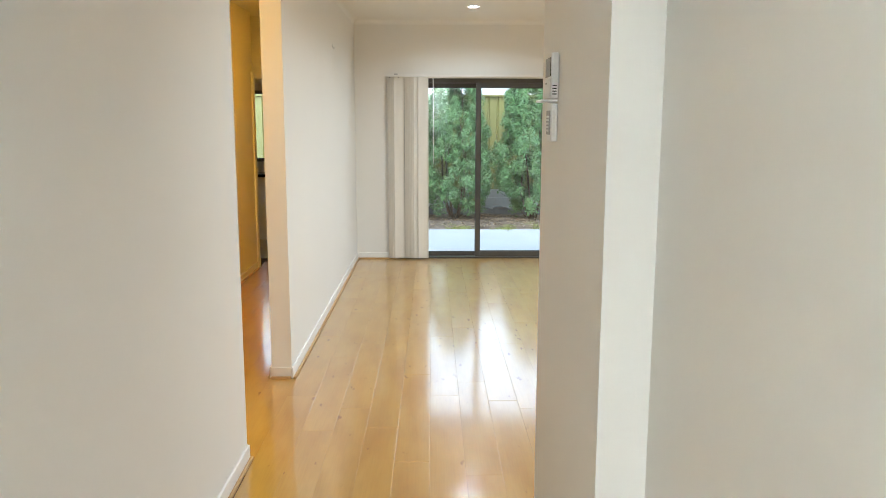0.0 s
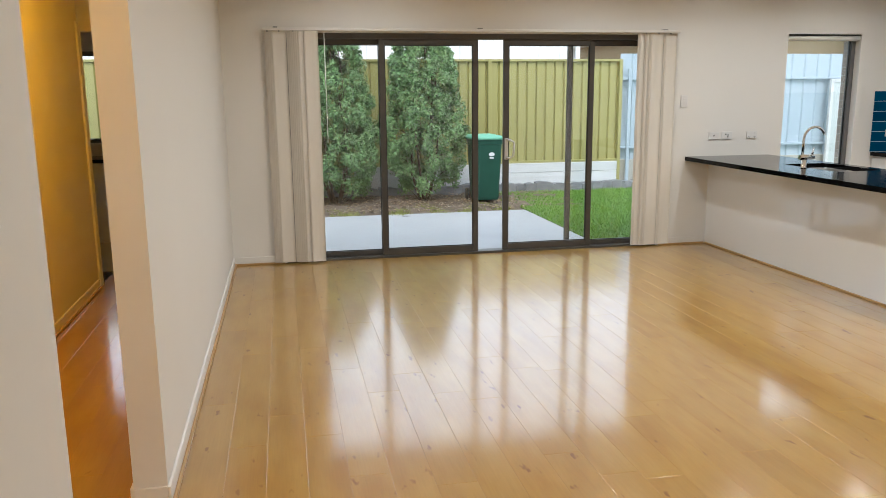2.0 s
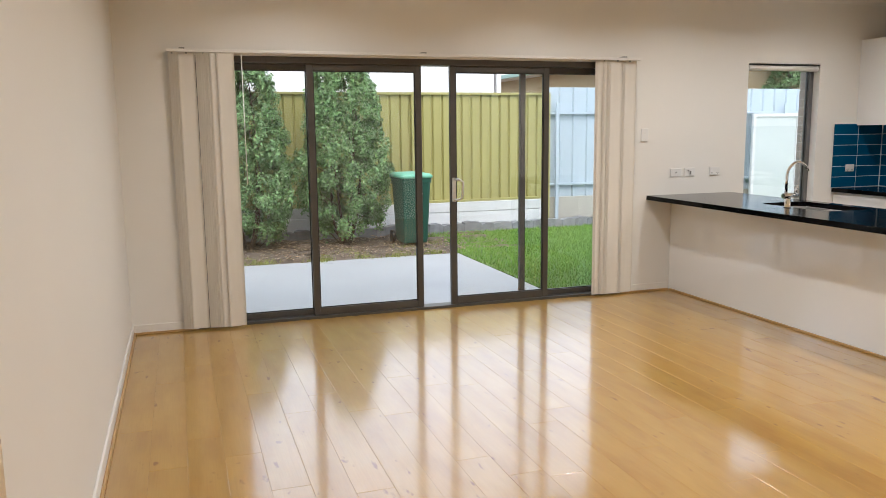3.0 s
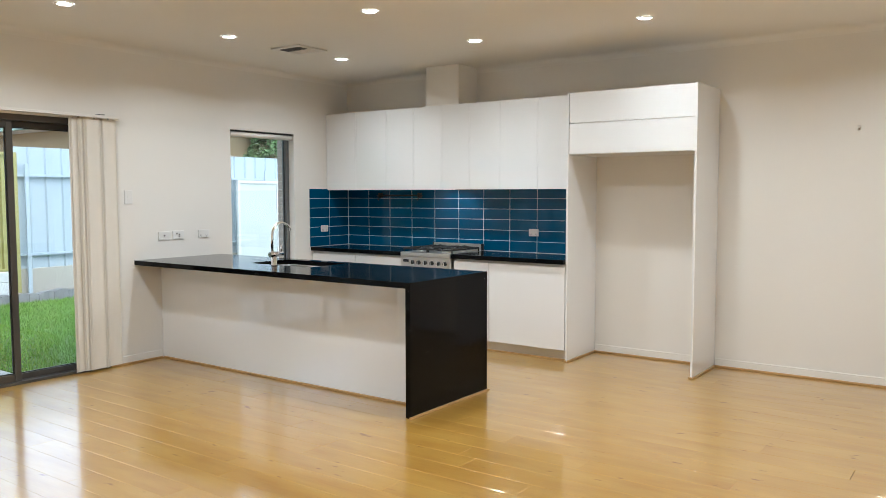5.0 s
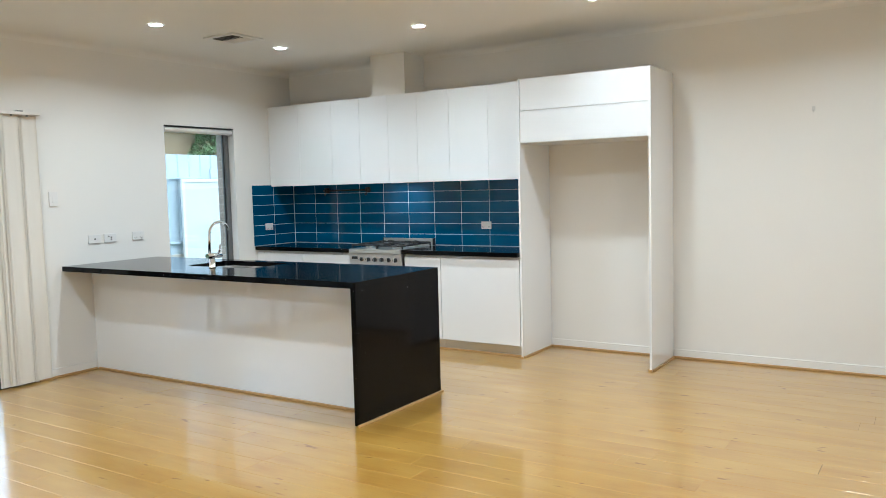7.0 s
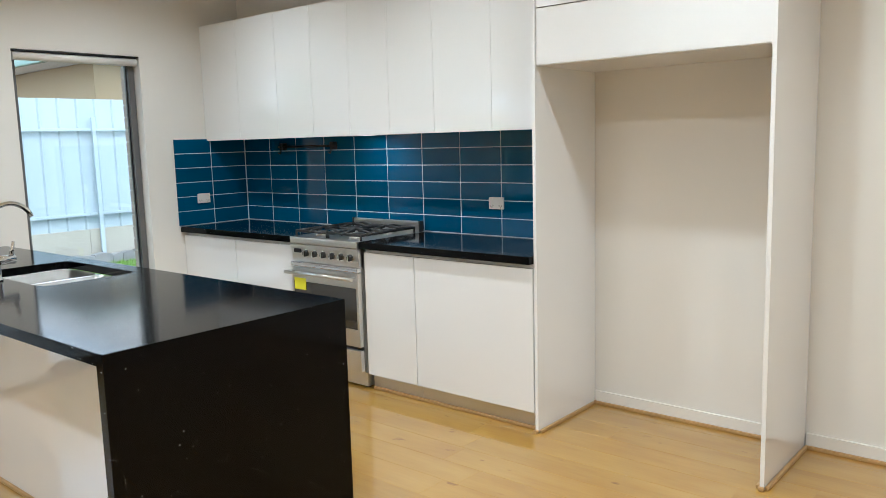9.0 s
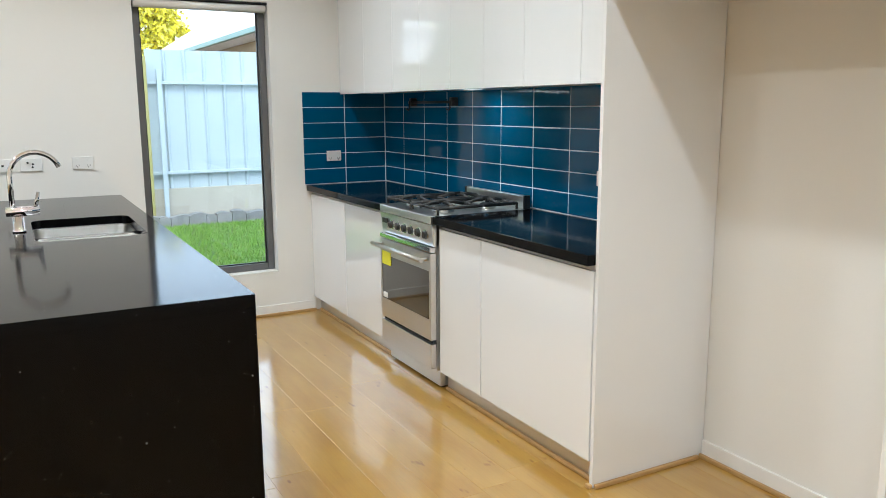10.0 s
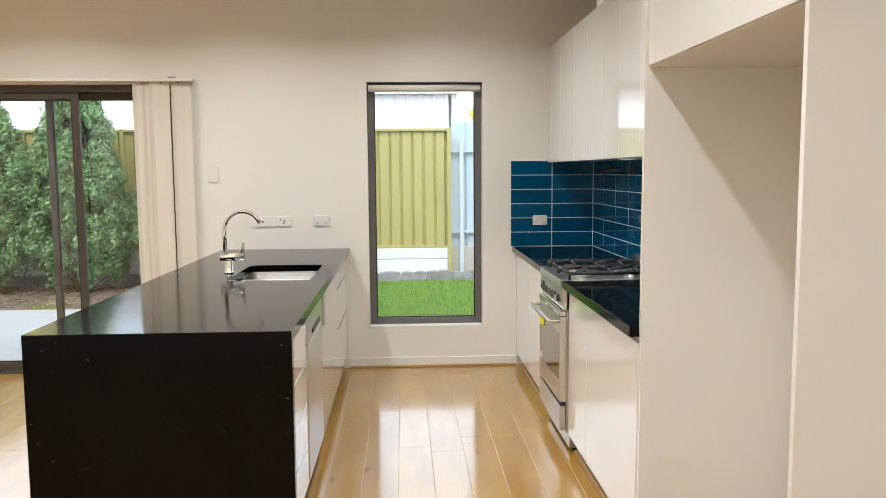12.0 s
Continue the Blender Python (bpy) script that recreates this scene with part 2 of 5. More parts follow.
M_BINLID = material("light_green_lid_plastic", (0.12, 0.34, 0.22), 0.5, color2=(0.14, 0.37, 0.25), scale=5, bump=0.15, bump_scale=120)
M_BARK = material("shrub_bark", (0.10, 0.07, 0.05), 0.9, scale=12, bump=0.8)


def leaf_material(name, a, c):
    m = material(name, a, 0.36, color2=c, scale=2.5, amount=0.9)
    n, l = m.node_tree.nodes, m.node_tree.links
    geo, hsv, mr = n.new("ShaderNodeNewGeometry"), n.new("ShaderNodeHueSaturation"), n.new("ShaderNodeMapRange")
    mr.inputs[3].default_value, mr.inputs[4].default_value = 0.45, 1.55
    l.new(geo.outputs["Random Per Island"], mr.inputs[0])
    l.new(mr.outputs[0], hsv.inputs["Value"])
    b = n["Principled BSDF"]
    l.new(b.inputs["Base Color"].links[0].from_socket, hsv.inputs["Color"])
    l.new(hsv.outputs[0], b.inputs["Base Color"])
    b.inputs["Subsurface Weight"].default_value = 0.0
    return m


M_LEAF = leaf_material("shrub_leaf", (0.09, 0.185, 0.058), (0.19, 0.31, 0.115))
M_LITTER = leaf_material("dry_leaf_litter", (0.20, 0.13, 0.07), (0.30, 0.22, 0.14))
M_YLEAF = leaf_material("yellow_green_leaf", (0.80, 0.68, 0.04), (0.70, 0.66, 0.06))


# ---- mesh helpers ----
def thing(name, at, label, category, group="", kind=""):
    ob = new(name)
    ob.empty_display_size = 0.1
    ob.location = at
    return tagged(ob, label, category, group, kind)


def mesh_from(bm, name, mat):
    me = bpy.data.meshes.new(name)
    bm.to_mesh(me)
    bm.free()
    me.materials.append(mat)
    return me


def part(name, bm, mat, parent, label=""):
    """Links a bmesh, given in world coordinates, as one mesh under a thing or a part."""
    ob = new(name, mesh_from(bm, name, mat))
    if parent is not None:
        ob.parent = parent
        if parent.type == 'EMPTY':
            ob.matrix_parent_inverse = Matrix.Translation(parent.location).inverted()
    return tagged(ob, label)


def structure(name, bm, mat, label="", category=""):
    return tagged(part(name, bm, mat, None), label, category, "", "structure")


def box(bm, x0, x1, y0, y1, z0, z1, bevel=0.0):
    v = [bm.verts.new((x, y, z)) for x in (x0, x1) for y in (y0, y1) for z in (z0, z1)]
    faces = [bm.faces.new([v[i] for i in f]) for f in ((0, 1, 3, 2), (4, 6, 7, 5), (0, 4, 5, 1), (2, 3, 7, 6), (0, 2, 6, 4), (1, 5, 7, 3))]
    if bevel:
        edges = list({e for f in faces for e in f.edges})
        bmesh.ops.bevel(bm, geom=edges, offset=bevel, segments=2, affect='EDGES', profile=0.5)
    return bm


def B(*a, bevel=0.0):
    return box(bmesh.new(), *a, bevel=bevel)


def Bs(boxes, bevel=0.0):
    bm = bmesh.new()
    for b in boxes:
        box(bm, *b, bevel=bevel)
    return bm


def tube(bm, pts, r, seg=10, r_end=None):
    """A round bar through the points; it may taper."""
    pts = [Vector(p) for p in pts]
    rings, side = [], None
    for i, p in enumerate(pts):
        d = (pts[min(i + 1, len(pts) - 1)] - pts[max(i - 1, 0)]).normalized()
        if side is None:
            side = d.orthogonal().normalized()
        side = (side - d * side.dot(d)).normalized()
        other = d.cross(side)
        rad = r if r_end is None else r + (r_end - r) * i / (len(pts) - 1)
        rings.append([bm.verts.new(p + (side * math.cos(a) + other * math.sin(a)) * rad) for a in (2 * math.pi * k / seg for k in range(seg))])
    for a, b in zip(rings, rings[1:]):
        for k in range(seg):
            f = bm.faces.new((a[k], a[(k + 1) % seg], b[(k + 1) % seg], b[k]))
            f.smooth = True
    bm.faces.new(list(reversed(rings[0])))
    bm.faces.new(rings[-1])
    return bm


def T(pts, r, seg=10, r_end=None):
    return tube(bmesh.new(), pts, r, seg, r_end)


def lathe(bm, cx, cy, profile, seg=24):
    """A turned shape about an upright axis, from pairs of radius and height."""
    rings = [[bm.verts.new((cx + r * math.cos(2 * math.pi * k / seg), cy + r * math.sin(2 * math.pi * k / seg), z)) for k in range(seg)] for r, z in profile]
    for a, b in zip(rings, rings[1:]):
        for k in range(seg):
            bm.faces.new((a[k], a[(k + 1) % seg], b[(k + 1) % seg], b[k])).smooth = True
    bm.faces.new(list(reversed(rings[0])))
    bm.faces.new(rings[-1])
    return bm


def rounded(x0, x1, y0, y1, r, n=5):
    out = []
    for cx, cy, a0 in ((x1 - r, y1 - r, 0), (x0 + r, y1 - r, 90), (x0 + r, y0 + r, 180), (x1 - r, y0 + r, 270)):
        out += [(cx + r * math.cos(radians(a0 + 90 * i / n)), cy + r * math.sin(radians(a0 + 90 * i / n))) for i in range(n + 1)]
    return out


def plate_with_hole(bm, x0, x1, y0, y1, z0, z1, hole):
    """A slab with a hole through it; hole is a loop of points, anticlockwise."""
    cx, cy = sum(p[0] for p in hole) / len(hole), sum(p[1] for p in hole) / len(hole)

    def out(p):
        dx, dy = p[0] - cx, p[1] - cy
        s = min(((x1 if dx > 0 else x0) - cx) / dx if abs(dx) > 1e-9 else 1e9, ((y1 if dy > 0 else y0) - cy) / dy if abs(dy) > 1e-9 else 1e9)
        return cx + dx * s, cy + dy * s

    pairs = [(p, out(p)) for p in hole]
    for corner in ((x0, y0), (x1, y0), (x0, y1), (x1, y1)):
        k = min(range(len(pairs)), key=lambda i: (pairs[i][1][0] - corner[0]) ** 2 + (pairs[i][1][1] - corner[1]) ** 2)
        pairs[k] = (pairs[k][0], corner)
    loops = [[bm.verts.new((*p[w], z)) for p in pairs] for w, z in ((0, z0), (0, z1), (1, z1), (1, z0))]
    n = len(pairs)
    for a, b in zip(loops, loops[1:] + loops[:1]):
        for k in range(n):
            bm.faces.new((a[k], b[k], b[(k + 1) % n], a[(k + 1) % n]))
    bmesh.ops.recalc_face_normals(bm, faces=bm.faces)
    return bm


# ---- the shell of the house ----
H = 2.70          # ceiling
XE = 7.13         # east wall, inner face
DOOR = (0.48, 4.14, 2.06)        # sliding door opening: from, to, head
WIN = (5.475, 6.305, 0.295, 2.075)  # kitchen window opening
YR, XR = -6.412, 2.60           # south wall of the room, and where it steps back
YS, XK, YK = -6.72, 1.20, -7.60  # south wall of the room, entry wall, its step

structure("floor", Bs([(-1.03, 0.0, -5.8, 0.0, -0.12, -0.012), (0.0, XE, YR - 0.06, 0.02, -0.12, -0.012), (0.0, XR + 0.06, YS, YR - 0.06, -0.12, -0.012), (0.0, 1.30, -10.5, YS, -0.12, -0.012)]), M_SUB, "honey-coloured glossy laminate board floor", "floor")
structure("ceiling", Bs([(-1.8, XE + 0.1, -10.6, 0.1, H, H + 0.12)]), M_CEIL, "plain white plasterboard ceiling", "ceiling")
nb = []
for a, b in (((-0.15, DOOR[0]), (0, H)), ((DOOR[0], DOOR[1]), (DOOR[2], H)), ((DOOR[1], WIN[0]), (0, H)), ((WIN[0], WIN[1]), (0, WIN[2])),
             ((WIN[0], WIN[1]), (WIN[3], H)), ((WIN[1], XE), (0, H))):
    nb.append((*a, 0.0, 0.12, *b))
structure("wall_north", Bs(nb), M_WALL, "off-white painted wall with sliding door and window", "wall")
structure("wall_brick_skin", Bs([(a, b, 0.125, 0.25, -0.15 if z < 0.01 else z, w + (0.2 if w > 2.6 else 0)) for a, b, _, _, z, w in nb]), M_OUTBRICK,
          "brown brick outer face of the house", "wall")
structure("wall_east", Bs([(XE, XE + 0.12, YR - 0.12, 0.0, 0, H)]), M_WALL, "off-white painted wall behind the kitchen", "wall")
structure("wall_south", Bs([(XR, XE, YR - 0.12, YR, 0, H)]), M_WALL, "off-white painted wall", "wall")
structure("wall_south_recess", Bs([(1.30, XR + 0.12, YS - 0.12, YS, 0, H), (XR, XR + 0.12, YS, YR - 0.12, 0, H)]), M_WALL, "off-white painted wall beside the entry", "wall")
structure("wall_entry", Bs([(XK, 1.30, YK, YS, 0, H), (1.30, 1.42, -10.5, YK, 0, H)]), M_WALL, "off-white painted entry wall with a step", "wall")
structure("wall_west", Bs([(-0.124, 0.0, -4.333, 0.0, 0, H)]), M_WALL, "off-white painted wall between room and passage", "wall")
structure("wall_entry_left", Bs([(-0.12, 0.0, -10.5, -5.527, 0, H)]), M_WALL, "off-white painted wall beside the entry", "wall")
structure("wall_entry_back", Bs([(-0.12, 1.42, -10.62, -10.5, 0, H)]), M_WALL, "off-white painted wall behind the entry", "wall")
structure("wall_passage", Bs([(-1.15, -1.03, -5.8, -0.52, 0, H), (-1.03, -0.12, -5.8, -5.68, 0, H)]), M_WALL, "painted passage wall under warm light", "wall")
structure("wall_lobby", Bs([(-1.75, -1.15, -0.62, -0.52, 0, H)]), M_WALL, "painted wall beside the passage end", "wall")
structure("wall_lobby_side", Bs([(-1.75, -1.65, -0.52, -0.25, 0, H)]), M_WALL, "painted wall beside the passage end", "wall")
structure("wall_passage_end", Bs([(-1.75, -1.45, -0.25, -0.15, 0, H), (-0.24, -0.124, -0.25, -0.15, 0, H), (-1.45, -0.24, -0.25, -0.15, 2.04, H)]), M_WALL,
          "painted wall with a doorway at the end of the passage", "wall")
structure("door_frame_passage", Bs([(-1.0295, -1.012, -0.60, -0.53, 0, 2.09), (-1.15, -1.012, -0.5195, -0.505, 0, 2.09)], 0.004),
          M_TRIM, "white painted door architrave", "door frame")
# wash room past the passage
structure("floor_wash_room", Bs([(-2.6, -0.2, -0.15, 2.0, -0.12, 0.0), (-1.65, -1.03, -0.52, -0.15, -0.12, 0.0)]), material("pale_floor_tile", (0.5, 0.48, 0.45), 0.3, scale=3, bump=0.1), "pale tiled floor", "floor")
structure("wall_wash_room", Bs([(-2.6, -1.75, 2.0, 2.12, 0, H), (-0.55, -0.2, 2.0, 2.12, 0, H), (-1.75, -0.55, 2.0, 2.12, 0, 1.02), (-1.75, -0.55, 2.0, 2.12, 2.0, H),
                                (-2.72, -2.6, -0.25, 2.12, 0, H), (-0.2, -0.15, 0.25, 2.12, -0.15, H), (-0.2, -0.155, -0.15, 0.25, 0, H), (-2.6, -1.75, -0.25, -0.15, 0, H)]),
          M_WALL, "white painted wash room wall", "wall")
structure("ceiling_wash_room", Bs([(-2.72, -0.15, -0.25, 2.12, H + 0.002, H + 0.12)]), M_CEIL, "white wash room ceiling", "ceiling")

# cove where walls meet the ceiling
cb = bmesh.new()
def cove(bm, p, q, nx, ny):
    """A quarter-round cove from p to q; nx, ny point into the room."""
    r, n = 0.055, 6
    prof = [(r - r * math.cos(radians(90 * i / n)), H - r + r * math.sin(radians(90 * i / n))) for i in range(n + 1)]
    rows = [[bm.verts.new((x + nx * (d + 0.0005), y + ny * (d + 0.0005), (H - r) + (z - (H - r)) - 0.0005)) for d, z in prof] for x, y in (p, q)]
    for k in range(n):
        bm.faces.new((rows[0][k], rows[0][k + 1], rows[1][k + 1], rows[1][k])).smooth = True
for p, q, nx, ny in (((0, 0), (XE, 0), 0, -1), ((XE, 0), (XE, YR), -1, 0), ((XR, YR), (XE, YR), 0, 1), ((XK, YS), (XR, YS), 0, 1), ((0, -4.333), (0, 0), 1, 0)):
    cove(cb, p, q, nx, ny)
structure("trim_cove", cb, M_CEIL, "white plaster cove", "cornice")

# skirting boards and timber beading, run by run: axis, fixed place, from, to, side of the room
RUNS = [("y", 0.0, 0.0, DOOR[0] - 0.02, -1), ("y", 0.0, DOOR[1] + 0.02, 4.66, -1), ("y", 0.0, 5.32, 6.56, -1), ("x", 0.0, -4.333, 0.0, 1), ("x", XE, -4.12, -3.05, -1),
        ("x", XE, YR, -4.142, -1), ("y", YR, XR, XE, 1), ("y", YS, XK, XR, 1), ("x", 0.0, -10.5, -5.527, 1), ("x", XK, YK, YS, -1), ("x", 1.30, -10.5, YK, -1), ("y", YK, XK, 1.285, -1),
        ("y", -4.333, -0.124, 0.0, -1), ("x", -1.03, -5.68, -0.61, 1), ("x", -0.124, -4.333, -0.27, -1), ("y", -5.527, -0.12, 0.0, 1)]
sk, qd = bmesh.new(), bmesh.new()
for axis, c, a, b, s in RUNS:
    for bm, d0, d1, z0, z1 in ((sk, 0.0, 0.013, 0.0, 0.072), (qd, 0.013, 0.028, 0.0, 0.016)):
        lo, hi = sorted((c + s * d0, c + s * d1))
        lo, hi = (lo + 0.0005, hi) if s > 0 else (lo, hi - 0.0005)
        e = d1 if c == 0.0 or axis == "y" else 0
        ends = (a - (e if (axis, a) in (("x", -4.333),) else 0), b)
        if axis == "y":
            box(bm, ends[0], ends[1], lo, hi, z0, z1, 0.003)
        else:
            box(bm, lo, hi, ends[0], ends[1], z0, z1, 0.003)
structure("baseboard", sk, M_TRIM, "low white painted skirting board", "baseboard")
structure("trim_beading", qd, M_QUAD, "thin honey timber beading along the floor", "trim")


# ---- floor boards ----
def board_mesh(length, width=0.1665):
    w, g = width / 2 - 0.00015, 0.0014
    bm = bmesh.new()
    tops = [(-w + g, -0.5 * length + 0.0001 + g), (w - g, -0.5 * length + 0.0001 + g), (w - g, 0.5 * length - 0.0001 - g), (-w + g, 0.5 * length - 0.0001 - g)]
    rims = [(-w, -0.5 * length + 0.0001), (w, -0.5 * length + 0.0001), (w, 0.5 * length - 0.0001), (-w, 0.5 * length - 0.0001)]
    a = [bm.verts.new((*p, 0.0)) for p in tops]
    b = [bm.verts.new((*p, -0.0006)) for p in rims]
    c = [bm.verts.new((*p, -0.011)) for p in rims]
    bm.faces.new(a)
    for r0, r1 in ((a, b), (b, c)):
        for k in range(4):
            bm.faces.new((r0[k], r1[k], r1[(k + 1) % 4], r0[(k + 1) % 4]))
    bmesh.ops.recalc_face_normals(bm, faces=bm.faces)
    return mesh_from(bm, "board", M_BOARD)


def lay_boards():
    rng = random.Random(5)
    base, meshes = bpy.data.objects["floor"], {}
    width, length = 0.1665, 1.29
    for col in range(-10, 41):
        x = 0.53 + width * (col + 0.5)
        if x < -1.1 or x > XE + 0.05:
            continue
        south = -10.5 if -0.05 < x < 1.36 else (-5.7 if x < 0 else YS if x < XR else YR - 0.05)
        y = south - rng.uniform(0.1, 1.2)
        while y < 0.015:
            a, b = max(y, south), min(y + length, 0.015)
            y += length
            if b - a < 0.03:
                continue
            key = round(b - a, 2)
            if key not in meshes:
                meshes[key] = board_mesh(key)
            ob = new("board", meshes[key])
            ob.parent = base
            ob.location = (x, (a + b) / 2, 0.0)


# ---- sliding door and window ----
def pane(name, x0, x1, y, z0, z1, parent):
    ob = part(name, B(x0, x1, y - 0.003, y + 0.003, z0, z1), M_GLASS, parent, "clear glass pane")
    ob.visible_shadow = False
    return ob


def sash(parent, name, x0, x1, y, z0, z1, w, d, mat, label, foot=None):
    """A glazed panel with its four frame members."""
    f = part(name, Bs([(x0, x0 + w, y - d / 2, y + d / 2, z0, z1), (x1 - w, x1, y - d / 2, y + d / 2, z0, z1), (x0 + w, x1 - w, y - d / 2, y + d / 2, z1 - w, z1),
                       (x0 + w, x1 - w, y - d / 2, y + d / 2, z0, z0 + (foot or w))], 0.003), mat, parent, label)
    part("gasket", Bs([(x0 + w, x0 + w + 0.008, y - 0.008, y + 0.008, z0 + (foot or w), z1 - w), (x1 - w - 0.008, x1 - w, y - 0.008, y + 0.008, z0 + (foot or w), z1 - w),
                       (x0 + w, x1 - w, y - 0.008, y + 0.008, z0 + (foot or w), z0 + (foot or w) + 0.008), (x0 + w, x1 - w, y - 0.008, y + 0.008, z1 - w - 0.008, z1 - w)]),
         M_KNOB, f)
    pane("pane", x0 + w + 0.002, x1 - w - 0.002, y, z0 + (foot or w) + 0.002, z1 - w - 0.002, f)
    return f


def sliding_door():
    x0, x1, z1 = DOOR
    d = thing("door_1", ((x0 + x1) / 2, 0.06, 0), "dark aluminium four-panel sliding glass door, partly open", "sliding door", "", "structure")
    part("frame", Bs([(x0, x0 + 0.04, 0.0, 0.12, 0, z1), (x1 - 0.04, x1, 0.0, 0.12, 0, z1), (x0 + 0.04, x1 - 0.04, 0.0, 0.12, z1 - 0.05, z1),
                      (x0 + 0.04, x1 - 0.04, 0.0, 0.12, -0.01, 0.022)], 0.003), M_ALU, d, "dark bronze aluminium frame")
    zt, zb = z1 - 0.05, 0.022
    sash(d, "panel", 0.52, 1.425, 0.09, zb, zt, 0.045, 0.034, M_ALU, "fixed glazed panel")
    sash(d, "panel", 3.195, 4.10, 0.09, zb, zt, 0.045, 0.034, M_ALU, "fixed glazed panel")
    sash(d, "panel", 1.375, 2.300, 0.04, zb, zt, 0.05, 0.034, M_ALU, "sliding glazed panel", 0.06)
    s = sash(d, "panel", 2.545, 3.445, 0.04, zb, zt, 0.05, 0.034, M_ALU, "sliding glazed panel pushed aside", 0.06)
    h = bmesh.new()
    box(h, 2.556, 2.590, 0.010, 0.022, 0.90, 1.10, 0.004)
    tube(h, [(2.575, 0.012, 0.915), (2.595, -0.030, 0.918), (2.628, -0.034, 0.935), (2.634, -0.034, 1.065), (2.600, -0.030, 1.085), (2.575, 0.012, 1.088)], 0.010, 8)
    part("handle", h, M_STEEL, s, "satin metal pull handle")


def kitchen_window():
    x0, x1, z0, z1 = WIN
    w = thing("window_1", ((x0 + x1) / 2, 0.08, z0), "tall grey aluminium kitchen window with clear glass", "window", "", "structure")
    x0, x1, z0, z1 = x0 + 0.002, x1 - 0.002, z0 + 0.012, z1 - 0.002
    sash(w, "window_frame", x0, x1, 0.106, z0, z1, 0.045, 0.06, M_ALUG, "grey aluminium window frame")
    part("window_sill", B(x0, x1, 0.001, 0.075, z0 - 0.011, z0, bevel=0.003), M_TRIM, w, "white painted sill")
    r = thing("roller_blind", ((x0 + x1) / 2, 0.03, z1 - 0.06), "rolled-up white roller blind in the window head", "roller blind")
    part("roll", T([(x0 + 0.01, 0.028, z1 - 0.038), (x1 - 0.01, 0.028, z1 - 0.038)], 0.026, 16), M_TRIM, r, "rolled white fabric")
    part("head_rail", B(x0, x1, 0.002, 0.05, z1 - 0.010, z1 - 0.0015), M_KNOB, r, "dark narrow head rail")


def vertical_blind():
    b = thing("vertical_blind", (2.29, -0.06, 2.06), "cream fabric vertical blind drawn open to both sides", "blind")
    part("head_rail", Bs([(0.36, 4.27, -0.085, -0.040, 2.072, 2.095), (0.36, 4.27, -0.040, -0.001, 2.085, 2.093)], 0.004), M_TRIM, b, "white aluminium head rail")
    for x in (0.47, 2.30, 4.12):
        part("bracket", B(x - 0.02, x + 0.02, -0.075, -0.001, 2.096, 2.106, bevel=0.002), M_GREYP, b, "small metal bracket")
    rng = random.Random(3)

    def vane(x, ang, y):
        bm, n, w = bmesh.new(), 6, 0.127
        ca, sa = math.cos(radians(ang)), math.sin(radians(ang))
        rows = []
        for z in (0.018, 2.070):
            row = []
            for side in (0.0006, -0.0006):
                for i in range(n + 1):
                    u = (i / n - 0.5) * w
                    v = 0.006 * (1 - (2 * i / n - 1) ** 2) + side
                    row.append(bm.verts.new((x + u * ca - v * sa, y + u * sa + v * ca, z)))
            rows.append(row)
        m = n + 1
        for s in (0, m):
            for i in range(n):
                bm.faces.new((rows[0][s + i], rows[0][s + i + 1], rows[1][s + i + 1], rows[1][s + i])).smooth = True
        for i in (0, n):
            bm.faces.new((rows[0][i], rows[0][m + i], rows[1][m + i], rows[1][i]))
        part("vane", bm, M_VANE, b)
    # left edges of the leaves; each lies a little before the one beside it
    for edges in ((0.372, 0.384, 0.396, 0.412, 0.432, 0.562, 0.574, 0.588, 0.602, 0.618, 0.636, 0.655, 0.706), (3.846, 3.862, 3.918, 3.930, 3.962, 3.978), (4.111, 4.127)):
        for k, x in enumerate(edges):
            vane(x + 0.0635, 3 + rng.uniform(-1.5, 1.5), -0.042 - 0.0032 * k)
    for x in (0.40, 0.50, 0.62, 0.735, 3.92, 4.05, 4.17):
        part("hanger", B(x - 0.006, x + 0.006, -0.072, -0.062, 2.06, 2.080), M_GREYP, b)
    part("wand", T([(0.885, -0.085, 2.06), (0.888, -0.087, 1.1)], 0.004, 6), M_PLASTIC, b, "thin white control wand")


def reveal_bricks():
    """Brick ends lining both sides of the kitchen window's outer opening, over pale mortar."""
    base = bpy.data.objects["wall_brick_skin"]
    me = mesh_from(B(-0.004, 0.004, -0.053, 0.053, -0.038, 0.038, bevel=0.002), "brick", M_OUTBRICK)
    mortar = Bs([(WIN[0] + 0.0005, WIN[0] + 0.003, 0.1385, 0.2485, WIN[2], WIN[3]), (WIN[1] - 0.003, WIN[1] - 0.0005, 0.1385, 0.2485, WIN[2], WIN[3])])
    part("mortar", mortar, M_FOOTING, base, "pale mortar")
    for x in (WIN[0] + 0.006, WIN[1] - 0.006):
        for k in range(int((WIN[3] - WIN[2]) / 0.086)):
            ob = new("brick", me)
            ob.parent, ob.location = base, (x, 0.194, WIN[2] + 0.045 + 0.086 * k)


sliding_door()
kitchen_window()
reveal_bricks()
vertical_blind()


# ---- kitchen ----
GAP = 0.0009


def cabinet(name, at, body, fronts, label, group, toe=None):
    """A cabinet unit: body boxes, door or drawer fronts as boxes, and a toe board."""
    c = thing(name, at, label, "cabinet", group)
    part("body", Bs(body), M_CARC, c)
    for kind, b in fronts:
        part(kind, B(*b, bevel=0.0015), M_WHITE, c, "gloss white front")
    if toe:
        part("toe_board", B(*toe), M_STEEL, c, "silver toe board")
    return c


